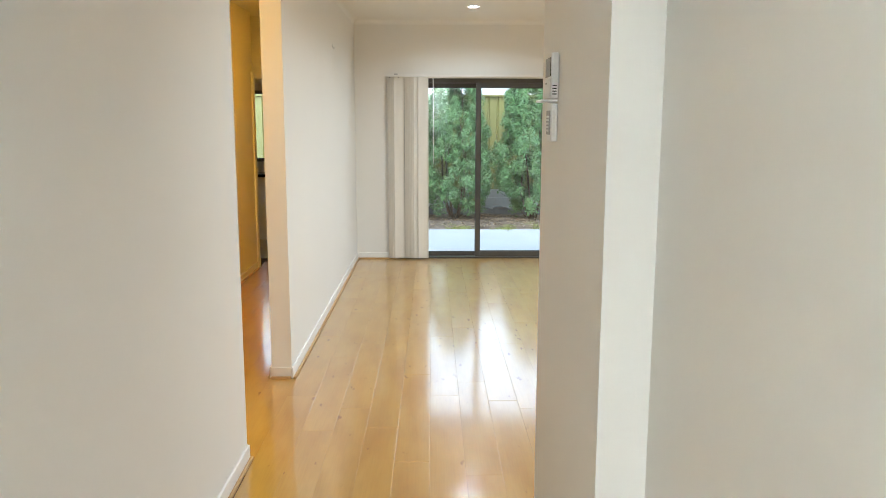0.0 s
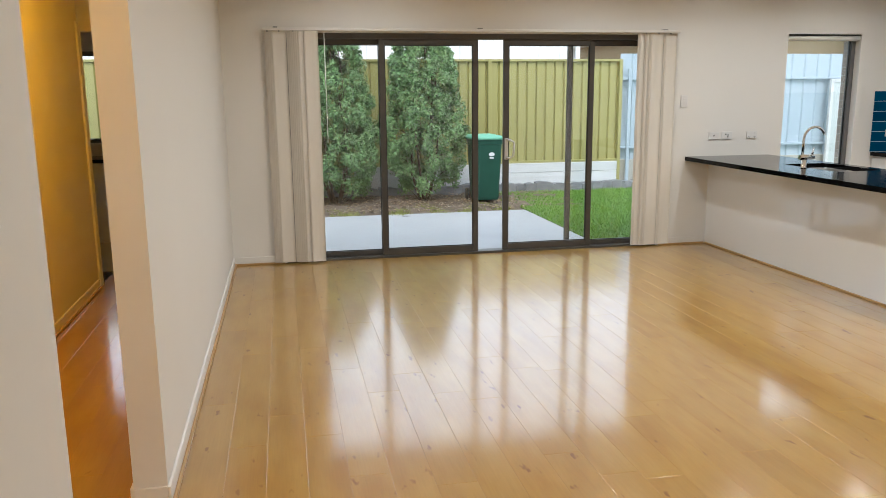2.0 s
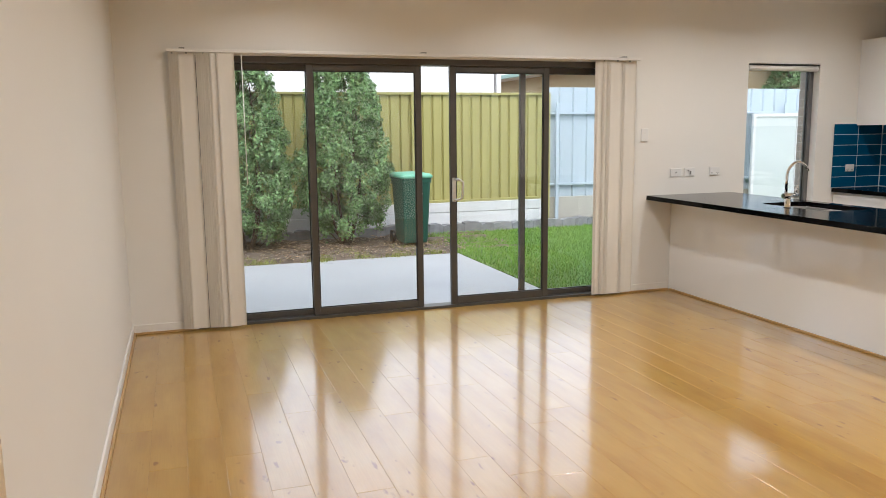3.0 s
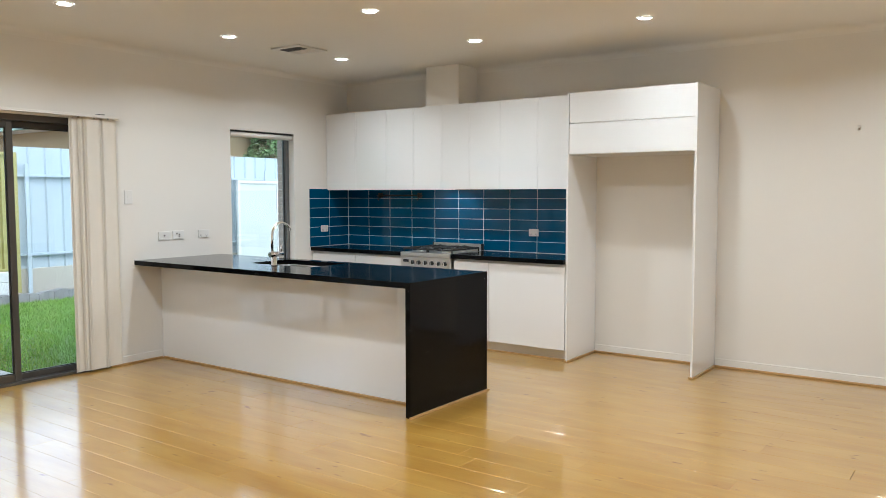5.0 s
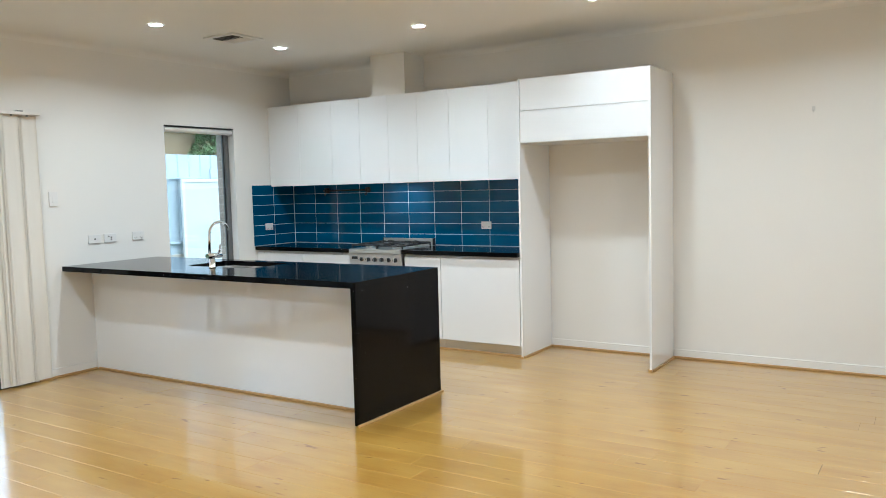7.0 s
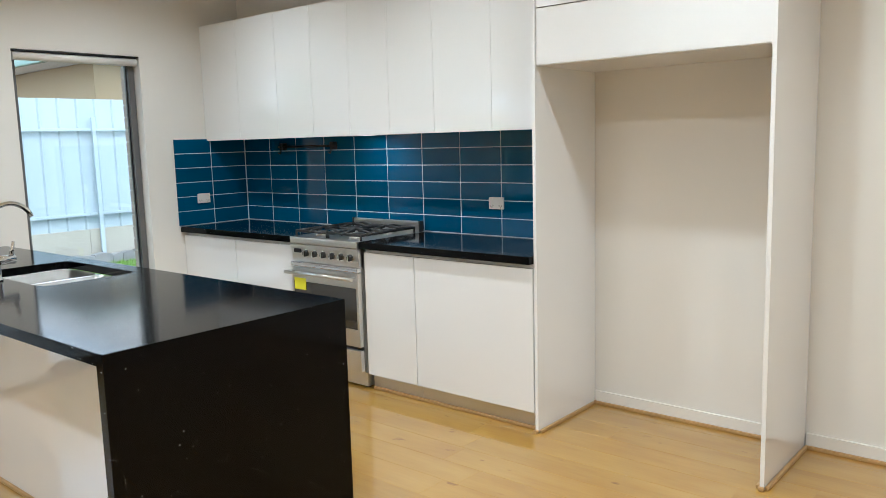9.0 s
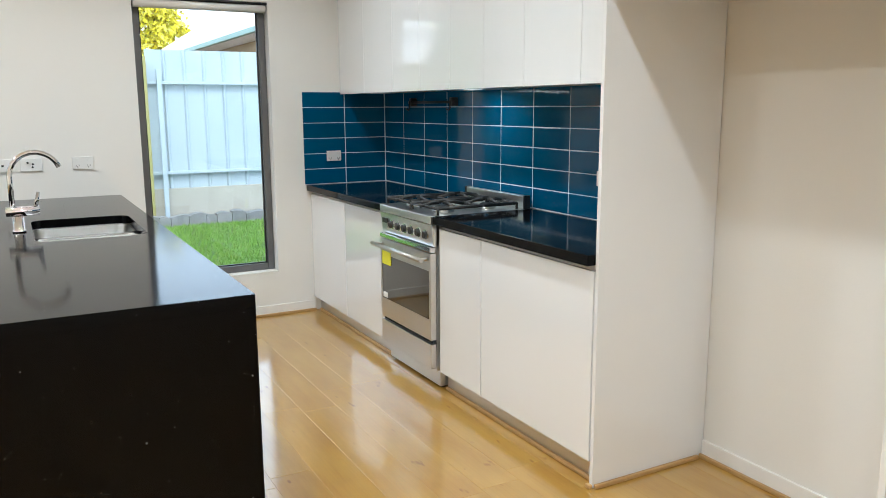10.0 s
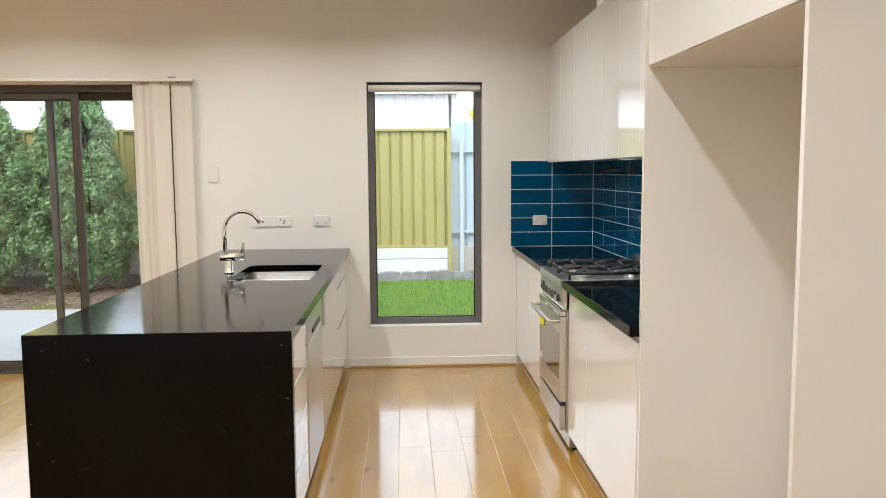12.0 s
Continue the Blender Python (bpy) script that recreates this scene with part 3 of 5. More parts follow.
def base_run():
    """Units along the east wall, either side of the cooker."""
    for y0, y1, doors in ((-1.245, -0.002, ((-0.62, -0.004), (-1.243, -0.623))), (-2.25, -1.862, ((-2.249, -1.863),)), (-3.026, -2.252, ((-3.025, -2.253),))):
        cabinet("base_cabinet", (6.84, (y0 + y1) / 2, 0.0), [(6.572, XE - 0.002, y0, y1, 0.10, 0.842), (6.61, 7.1, y0, y1, 0.0, 0.10)],
                [("door", (6.553, 6.571, a + GAP, b - GAP, 0.098, 0.823)) for a, b in doors], "gloss white base cabinet with handleless doors", "base cabinets",
                (6.60, 6.609, y0, y1, 0.0, 0.098))
    q = thing("floor_beading", (6.594, -1.6, 0), "honey timber beading along the toe board", "trim", "", "structure")
    part("beading", Bs([(6.583, 6.599, -1.24, -0.03, 0.0, 0.016), (6.583, 6.599, -3.028, -1.87, 0.0, 0.016)], 0.003), M_QUAD, q)
    for y0, y1 in ((-1.2485, -0.010), (-3.027, -1.8535)):
        t = thing("benchtop", (6.82, (y0 + y1) / 2, 0.846), "polished black stone benchtop beside the cooker", "benchtop", "benchtops")
        part("slab", B(6.522, XE - 0.012, y0, y1, 0.846, 0.885, bevel=0.002), M_STONE, t)


def upper_run():
    ys = (-0.002, -0.43, -0.857, -1.208, -1.55, -1.882, -2.227, -2.626, -3.028)
    for k in range(0, 8, 2):
        y1, ym, y0 = ys[k], ys[k + 1], ys[k + 2]
        cabinet("wall_cabinet", (6.96, (y0 + y1) / 2, 1.50), [(6.806, XE - 0.002, y0, y1, 1.500, 2.312)],
                [("door", (6.787, 6.805, a + GAP, b - GAP, 1.494, 2.315)) for a, b in ((ym, y1), (y0, ym))], "gloss white handleless wall cabinet", "wall cabinets")
    d = thing("duct_cover", (6.96, -1.55, 2.313), "white boxed duct above the wall cabinets", "duct cover", "", "structure")
    part("casing", B(6.80, XE - 0.001, -1.75, -1.36, 2.3165, H - 0.001), M_WALL, d)
    h = thing("range_hood", (6.96, -1.55, 1.48), "slim built-in range hood under the wall cabinets", "range hood")
    part("tray", B(6.83, 7.08, -1.84, -1.26, 1.4950, 1.4995, bevel=0.001), M_STEEL, h)
    hl = part("lamp_lens", B(6.90, 6.96, -1.60, -1.50, 1.4935, 1.4949), M_DIM, h, "lit hood lamp")
    hd = bpy.data.lights.new("hood_glow", 'AREA')
    hd.size, hd.energy, hd.color = 0.30, HOOD, LAMP_COLOR
    ho = new("light_source", hd)
    ho.parent = hl
    ho.location = (6.88, -1.55, 1.488)
    part("filter", B(6.86, 7.05, -1.80, -1.62, 1.4940, 1.4949), M_GREYP, h)


def fridge_surround():
    c = thing("tall_cabinet", (6.84, -3.59, 0), "white fridge surround with two flap doors above an empty niche", "cabinet")
    part("side_panel", B(6.555, XE - 0.004, -3.049, -3.031, 0.0, 2.302, bevel=0.001), M_WHITE, c)
    part("side_panel", B(6.555, XE - 0.004, -4.138, -4.120, 0.0, 2.302, bevel=0.001), M_WHITE, c)
    part("body", B(6.66, XE - 0.002, -4.119, -3.050, 1.80, 2.30), M_CARC, c)
    part("bottom_board", B(6.572, XE - 0.002, -4.119, -3.050, 1.782, 1.799), M_CARC, c)
    part("flap_door", B(6.565, 6.583, -4.118, -3.051, 2.046, 2.300, bevel=0.0015), M_WHITE, c)
    part("flap_door", B(6.565, 6.583, -4.118, -3.051, 1.786, 2.0415, bevel=0.0015), M_WHITE, c)
    q = thing("niche_beading", (6.84, -3.59, 0), "honey timber beading round the fridge niche", "trim", "", "structure")
    part("beading", Bs([(6.56, 7.09, -3.066, -3.0505, 0, 0.016), (6.56, 7.09, -4.1185, -4.103, 0, 0.016), (6.56, 7.1, -4.155, -4.1395, 0, 0.016),
                        (6.538, 6.554, -3.052, -3.028, 0, 0.016), (6.538, 6.554, -4.141, -4.117, 0, 0.016)], 0.003), M_QUAD, q)


def splashback():
    s = thing("splashback", (6.83, -1.0, 0.887), "blue glazed tile splashback with white grout", "splashback", "", "structure")
    part("grout", Bs([(6.520, XE - 0.001, -0.0115, -0.0005, 0.886, 1.509), (XE - 0.0115, XE - 0.0005, -3.028, -0.0116, 0.886, 1.495)]), M_GROUT, s, "white grout")
    tn = mesh_from(B(-0.1496, 0.1496, -0.0035, 0.0035, -0.0503, 0.0503, bevel=0.0034), "tile", M_TILE)
    te = mesh_from(B(-0.0035, 0.0035, -0.1496, 0.1496, -0.0503, 0.0503, bevel=0.0034), "tile", M_TILE)
    rng = random.Random(9)
    for row in range(6):
        z = 0.939 + row * 0.1038
        for col in range(2):
            ob = new("tile", tn)
            ob.parent, ob.matrix_parent_inverse = s, Matrix.Translation(s.location).inverted()
            ob.matrix_basis = pose(6.966 - 0.303 * col, -0.0095 - 0.0, z, rng.uniform(-0.5, 0.5), 0, rng.uniform(-0.3, 0.3))
        for col in range(10):
            ob = new("tile", te)
            ob.parent, ob.matrix_parent_inverse = s, Matrix.Translation(s.location).inverted()
            ob.matrix_basis = pose(XE - 0.0095, -0.169 - 0.303 * col if col < 9 else -2.876, z if row < 5 else z - 0.0, 0, rng.uniform(-0.5, 0.5), rng.uniform(-0.3, 0.3))


def cooker():
    y0, y1, xf, xb = -1.849, -1.252, 6.512, 7.09
    c = thing("cooker", (6.8, (y0 + y1) / 2, 0), "freestanding stainless steel gas cooker with oven", "cooker")
    yc = (y0 + y1) / 2
    part("body", B(6.545, xb, y0, y1, 0.10, 0.845), M_STEEL, c)
    part("plinth", B(6.565, xb - 0.02, y0 + 0.004, y1 - 0.004, 0.015, 0.098), M_STEEL, c, "steel plinth")
    for y in (y0 + 0.04, y1 - 0.04):
        for x in (6.60, 7.04):
            part("foot", T([(x, y, 0.0), (x, y, 0.02)], 0.018, 10), M_KNOB, c)
    hob = part("hob", B(xf, xb, y0, y1, 0.846, 0.886, bevel=0.004), M_STEEL, c, "steel hob top")
    part("upstand", Bs([(xb - 0.028, xb, y0, y1, 0.887, 0.952)], 0.003), M_STEEL, c, "low steel upstand")
    for y in (y0 - 0.001, y1 - 0.001):
        part("end_cap", B(xb - 0.034, xb + 0.002, y - 0.004, y + 0.006, 0.887, 0.955), M_KNOB, c)
    panel = bmesh.new()
    v = [panel.verts.new((x, y, z)) for y in (y0, y1) for x, z in ((6.516, 0.843), (6.53, 0.735), (6.56, 0.735), (6.56, 0.843))]
    for f in ((0, 1, 2, 3), (7, 6, 5, 4), (0, 4, 5, 1), (1, 5, 6, 2), (2, 6, 7, 3), (3, 7, 4, 0)):
        panel.faces.new([v[i] for i in f])
    cp = part("control_panel", panel, M_STEEL, c, "steel control panel")
    part("display", B(6.512, 6.524, y1 - 0.095, y1 - 0.035, 0.790, 0.815), M_KNOB, cp, "small dark clock display")
    for k in range(6):
        y = y1 - 0.145 - k * 0.078
        kn = part("knob", T([(6.524, y, 0.790), (6.500, y, 0.788)], 0.021, 18, 0.018), M_KNOB, cp, "black control knob")
        part("ring", T([(6.521, y, 0.7895), (6.516, y, 0.7893)], 0.025, 18), M_CHROME, kn, "bright metal ring")
        part("pointer", B(6.492, 6.500, y - 0.004, y + 0.004, 0.772, 0.804), M_CHROME, kn)
    door = part("oven_door", Bs([(xf, 6.543, y0 + 0.002, y1 - 0.002, 0.612, 0.700), (xf, 6.543, y0 + 0.002, y1 - 0.002, 0.262, 0.365),
                                 (xf, 6.543, y0 + 0.002, y0 + 0.020, 0.365, 0.612), (xf, 6.543, y1 - 0.020, y1 - 0.002, 0.365, 0.612)]), M_STEEL, c, "steel oven door")
    part("trim_strip", B(6.508, 6.543, y0 + 0.002, y1 - 0.002, 0.705, 0.731, bevel=0.004), M_CHROME, c, "bright strip over the door")
    part("window", B(6.5135, 6.54, y0 + 0.021, y1 - 0.021, 0.366, 0.611), M_OVEN, door, "dark reflective oven glass")
    part("handle", T([(6.462, y0 - 0.0, 0.672), (6.462, y1 + 0.0, 0.672)], 0.011, 14), M_STEEL, door, "tubular steel handle")
    for y in (y0 + 0.03, y1 - 0.03):
        part("handle_post", T([(6.462, y, 0.672), (6.511, y, 0.672)], 0.008, 10), M_STEEL, door)
    part("sticker", B(6.5095, 6.5115, y1 - 0.135, y1 - 0.028, 0.560, 0.632), M_YELLOW, door, "bright yellow paper note")
    part("sticker", B(6.5120, 6.5133, y1 - 0.088, y1 - 0.03, 0.372, 0.402), M_LABEL, door, "small white label")
    part("drawer", B(xf, 6.543, y0 + 0.002, y1 - 0.002, 0.112, 0.240, bevel=0.003), M_STEEL, c, "steel storage drawer")
    # dark strip painted in for the shade in the gap over the drawer
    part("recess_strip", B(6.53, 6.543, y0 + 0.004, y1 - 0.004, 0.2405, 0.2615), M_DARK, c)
    for x, y, r in ((6.66, yc - 0.16, 0.045), (6.66, yc + 0.16, 0.036), (6.92, yc - 0.16, 0.036), (6.92, yc + 0.16, 0.05)):
        bn = part("burner", lathe(bmesh.new(), x, y, ((r + 0.012, 0.8862), (r + 0.010, 0.897), (r, 0.899), (r, 0.904))), M_STEEL, hob, "gas burner")
        part("burner_cap", lathe(bmesh.new(), x, y, ((r, 0.9045), (r + 0.002, 0.908), (r - 0.006, 0.913), (0.004, 0.914))), M_IRON, hob, "black burner cap")
    for ym in (yc - 0.148, yc + 0.148):
        g = bmesh.new()
        ya, yb, xa, xc = ym - 0.14, ym + 0.14, 6.56, 7.02
        for p, q in (((xa, ya), (xc, ya)), ((xa, yb), (xc, yb)), ((xa, ya), (xa, yb)), ((xc, ya), (xc, yb)), ((6.79, ya), (6.79, yb))):
            tube(g, [(*p, 0.918), (*q, 0.918)], 0.009, 6)
        for cx in (6.66, 6.92):
            for dx, dy in ((1, 0), (-1, 0), (0, 1), (0, -1)):
                tube(g, [(cx + dx * 0.125, ym + dy * 0.14, 0.918), (cx + dx * 0.06, ym + dy * 0.06, 0.930), (cx + dx * 0.02, ym + dy * 0.02, 0.930)], 0.009, 6)
        for x in (xa, xc):
            for y in (ya, yb):
                tube(g, [(x, y, 0.920), (x, y, 0.886)], 0.007, 6)
        part("trivet", g, M_IRON, c, "black cast iron trivet")


def utensil_rail():
    r = thing("utensil_rail", (7.08, -0.78, 1.42), "black metal utensil rail with hooks on the tiles", "rail")
    part("bar", T([(7.085, -1.09, 1.435), (7.085, -0.47, 1.435)], 0.008, 10), M_KNOB, r)
    for y in (-1.05, -0.51):
        part("bracket", Bs([(7.072, XE - 0.0135, y - 0.016, y + 0.016, 1.412, 1.462)], 0.004), M_KNOB, r)
        part("hook", T([(7.085, y, 1.445), (7.070, y, 1.44), (7.070, y, 1.40), (7.060, y, 1.385), (7.045, y, 1.395)], 0.005, 8), M_KNOB, r)


def island():
    xw, xe, ys = 4.417, 5.335, -3.012
    hole = rounded(4.815, 5.245, -1.71, -1.01, 0.06)
    t = thing("island_benchtop", (4.87, -1.5, 0.0), "polished black stone island top with waterfall end", "benchtop")
    slab = plate_with_hole(bmesh.new(), xw, xe, -1.95, -0.001, 0.846, 0.885, hole)
    box(slab, xw, xe, ys, -1.95, 0.846, 0.885)
    part("slab", slab, M_STONE, t, "black speckled stone slab")
    part("end_panel", B(xw, xe, ys, ys + 0.038, 0.0, 0.8455), M_STONE, t, "black stone waterfall end")
    p = thing("island_back_panel", (4.69, -1.49, 0), "gloss white panel behind the island cabinets", "panel")
    part("board", B(4.679, 4.697, ys + 0.0385, -0.001, 0.0, 0.845), M_WHITE, p)
    part("beading", Bs([(4.664, 4.6785, -2.973, -0.03, 0, 0.016)], 0.003), M_QUAD, p, "honey timber beading")
    part("beading", Bs([(4.40, 5.35, ys - 0.016, ys - 0.0005, 0, 0.014)], 0.003), M_QUAD, t, "honey timber beading")
    xf = 5.308

    def unit(name, y0, y1, fronts, label):
        cabinet(name, (5.0, (y0 + y1) / 2, 0), [(4.70, xf - 0.021, y0, y0 + 0.016, 0.10, 0.82), (4.70, xf - 0.021, y1 - 0.016, y1, 0.10, 0.82), (4.70, xf - 0.021, y0 + 0.016, y1 - 0.016, 0.10, 0.116),
                                               (4.70, 4.716, y0 + 0.016, y1 - 0.016, 0.116, 0.82)],
                [(k, (xf - 0.018, xf, y0 + GAP, y1 - GAP, a, b)) for k, a, b in fronts], label, "island cabinets", (xf - 0.06, xf - 0.05, y0, y1, 0.0, 0.098))
    unit("drawer_cabinet", -2.972, -2.402, [("drawer", 0.10, 0.265), ("drawer", 0.278, 0.445), ("drawer", 0.458, 0.625), ("drawer", 0.638, 0.822)], "gloss white four-drawer island cabinet")
    unit("sink_cabinet", -1.796, -0.802, [("door", 0.10, 0.822)], "gloss white island cabinet under the sink")
    unit("drawer_cabinet", -0.800, -0.006, [("drawer", 0.10, 0.44), ("drawer", 0.455, 0.70), ("drawer", 0.712, 0.822)], "gloss white island cabinet with wide drawers")
    d = thing("dishwasher", (5.0, -2.1, 0), "stainless steel dishwasher built under the island", "dishwasher")
    part("body", B(4.72, 5.285, -2.398, -1.800, 0.02, 0.835), M_GREYP, d)
    part("door", B(5.287, 5.312, -2.396, -1.802, 0.10, 0.690, bevel=0.003), M_STEEL, d, "brushed steel door")
    part("control_panel", B(5.287, 5.314, -2.396, -1.802, 0.700, 0.820, bevel=0.003), M_STEEL, d, "steel control panel")
    part("handle", B(5.3145, 5.321, -2.25, -1.95, 0.722, 0.745, bevel=0.002), M_KNOB, d, "dark recessed grip")
    part("kick_plate", B(5.25, 5.26, -2.396, -1.802, 0.0, 0.098), M_STEEL, d)
    s = thing("kitchen_sink", (5.04, -1.315, 0.70), "undermount stainless steel double bowl sink", "sink")
    for y0, y1 in ((-1.702, -1.380), (-1.340, -1.018)):
        bm = bmesh.new()
        loops = []
        for inset, z, rr in ((-0.004, 0.8445, 0.06), (0.004, 0.835, 0.06), (0.015, 0.70, 0.05), (0.05, 0.685, 0.03)):
            loops.append([bm.verts.new((x, y, z)) for x, y in rounded(4.82 + inset, 5.24 - inset, y0 + inset, y1 - inset, rr)])
        for a, b in zip(loops, loops[1:]):
            for k in range(len(a)):
                bm.faces.new((a[k], a[(k + 1) % len(a)], b[(k + 1) % len(a)], b[k])).smooth = True
        bm.faces.new(loops[-1])
        bw = part("bowl", bm, M_SINK, s, "brushed steel bowl")
        part("drain", lathe(bmesh.new(), 5.03, (y0 + y1) / 2, ((0.045, 0.6852), (0.043, 0.688), (0.02, 0.687))), M_CHROME, bw)
    part("bridge", B(4.83, 5.23, -1.379, -1.341, 0.828, 0.8445, bevel=0.006), M_STEEL, s)
    tap = thing("kitchen_tap", (4.765, -1.37, 0.885), "chrome gooseneck mixer tap with side lever", "tap")
    x, y = 4.765, -1.37
    part("base", lathe(bmesh.new(), x, y, ((0.027, 0.8852), (0.027, 0.893), (0.022, 0.896), (0.022, 0.955))), M_CHROME, tap)
    part("mixer_body", T([(x - 0.045, y, 0.975), (x + 0.085, y, 0.975)], 0.021, 18), M_CHROME, tap)
    pts = [(x - 0.018, y, 0.99), (x - 0.018, y, 1.10)] + [(x + 0.082 - 0.1 * math.cos(radians(a)), y, 1.125 + 0.1 * math.sin(radians(a))) for a in range(0, 161, 16)]
    part("spout", T(pts, 0.011, 14), M_CHROME, tap, "slim curved spout")
    part("lever", T([(x + 0.07, y, 0.985), (x + 0.085, y, 1.055)], 0.010, 12, 0.007), M_CHROME, tap, "short lever")


def plate(name, x, z, label, kind, w=0.116, h=0.074):
    """A wall plate on the north wall."""
    p = thing(name, (x, -0.006, z), label, "socket" if kind != "switch" else "switch", "wall plates")
    face = part("face_plate", B(x - w / 2, x + w / 2, -0.0105, -0.0005, z - h / 2, z + h / 2, bevel=0.003), M_PLASTIC, p)
    if kind == "double":
        for dx in (-0.03, 0.03):
            part("switch_rocker", B(x + dx - 0.006, x + dx + 0.006, -0.0135, -0.0106, z + 0.012, z + 0.028, bevel=0.001), M_PLASTIC, face)
            for ddx in (-0.008, 0.008, 0.0):
                part("slot", B(x + dx + ddx - 0.0015, x + dx + ddx + 0.0015, -0.0112, -0.0106, z - 0.02 + (0.0 if ddx else -0.009), z - 0.01 + (0.0 if ddx else -0.009)), M_DARK, face)
    elif kind == "one":
        part("jack", B(x - 0.006, x + 0.006, -0.0125, -0.0106, z - 0.006, z + 0.006), M_DARK, face)
    elif kind == "aerial":
        for dx, dz in ((-0.018, 0.012), (0.008, 0.004), (0.006, -0.014)):
            part("jack", T([(x + dx, -0.0106, z + dz), (x + dx, -0.015, z + dz)], 0.006, 10), M_DARK, face)
    elif kind == "switch":
        for dz in (-0.022, 0.0, 0.022):
            part("switch_rocker", B(x - 0.011, x + 0.011, -0.0135, -0.0106, z + dz - 0.006, z + dz + 0.006, bevel=0.001), M_PLASTIC, face)
    return p


base_run()
upper_run()
fridge_surround()
splashback()
cooker()
utensil_rail()
island()
plate("wall_socket", 4.716, 1.085, "white wall plate with a single jack", "one")
plate("wall_socket", 4.862, 1.087, "white wall plate with aerial jacks", "aerial")
plate("wall_socket", 5.137, 1.088, "white double power socket on the wall", "double")
plate("light_switch", 4.376, 1.429, "white triple light switch beside the blind", "switch", 0.074, 0.116)
tile_sockets = plate("wall_socket", 6.725, 1.077, "white double power socket on the blue tiles", "double", 0.105, 0.07)
tile_sockets.location = (6.725, -0.0195, 1.077)
copy_thing(tile_sockets, pose(XE - 0.0195, -2.41, 1.08, 0, 0, -90))


# ---- ceiling ----
def downlight():
    d = thing("downlight", (0, 0, H - 0.002), "lit round recessed downlight with a white rim", "downlight", "ceiling downlights")
    z = H - 0.002
    rim = bmesh.new()
    prof = ((0.046, z - 0.003), (0.049, z - 0.006), (0.060, z - 0.004), (0.061, z))
    rings = [[rim.verts.new((r * math.cos(2 * math.pi * k / 28), r * math.sin(2 * math.pi * k / 28), zz)) for k in range(28)] for r, zz in prof]
    for a, b in zip(rings, rings[1:]):
        for k in range(28):
            rim.faces.new((a[k], a[(k + 1) % 28], b[(k + 1) % 28], b[k])).smooth = True
    part("rim", rim, M_PLASTIC, d, "white round rim")
    part("lens", lathe(bmesh.new(), 0, 0, ((0.0455, z - 0.0035), (0.0455, z - 0.0005)), 28), M_LENS, d, "glowing lens")
    light = bpy.data.lights.new("downlight_glow", 'AREA')
    light.shape, light.size, light.energy, light.color, light.spread = 'DISK', 0.09, LAMP, LAMP_COLOR, radians(150)
    lo = new("light_source", light)
    lo.parent = d
    lo.matrix_parent_inverse = Matrix.Translation(d.location).inverted()
    lo.location = (0, 0, z - 0.008)
    return d


first = downlight()
# x 1.28 and 3.30 past the first row: unseen, added to light the room
spots = [(x, y) for y in (-1.03, -2.50, -3.95, -5.45) for x in (1.28, 3.30, 4.64, 5.94)] + []
first.location = (spots[0][0], spots[0][1], H - 0.002)
for x, y in spots[1:]:
    copy_thing(first, pose(x, y, H - 0.002))
# unseen lamp behind the start, added as fill for light from the south
entry = copy_thing(first, pose(1.10, -10.2, H - 0.002))
for o in entry.children:
    if o.type == 'LIGHT':
        o.data = o.data.copy()
        o.data.energy = ENTRY_FILL
warm = bpy.data.lights.new("passage_glow", 'AREA')
warm.shape, warm.size, warm.energy, warm.color = 'DISK', 0.16, WARM, (1.0, 0.45, 0.02)
pl = thing("passage_light", (-0.62, -2.6, H - 0.05), "warm round ceiling light in the passage", "ceiling light")
part("shade", lathe(bmesh.new(), -0.62, -2.6, ((0.10, H - 0.001), (0.11, H - 0.03), (0.09, H - 0.05), (0.02, H - 0.055))), emitter("warm_shade", (1.0, 0.5, 0.12), 1.2), pl)
wl = new("light_source", warm)
wl.parent, wl.matrix_parent_inverse = pl, Matrix.Translation(pl.location).inverted()
wl.location = (-0.62, -2.6, H - 0.062)
second = copy_thing(pl, pose(-0.55, -5.05, H - 0.05))
for o in second.children:
    if o.type == 'LIGHT':
        o.data = warm.copy()
        o.data.energy, o.data.color = WARM * 0.35, (1.0, 0.50, 0.09)


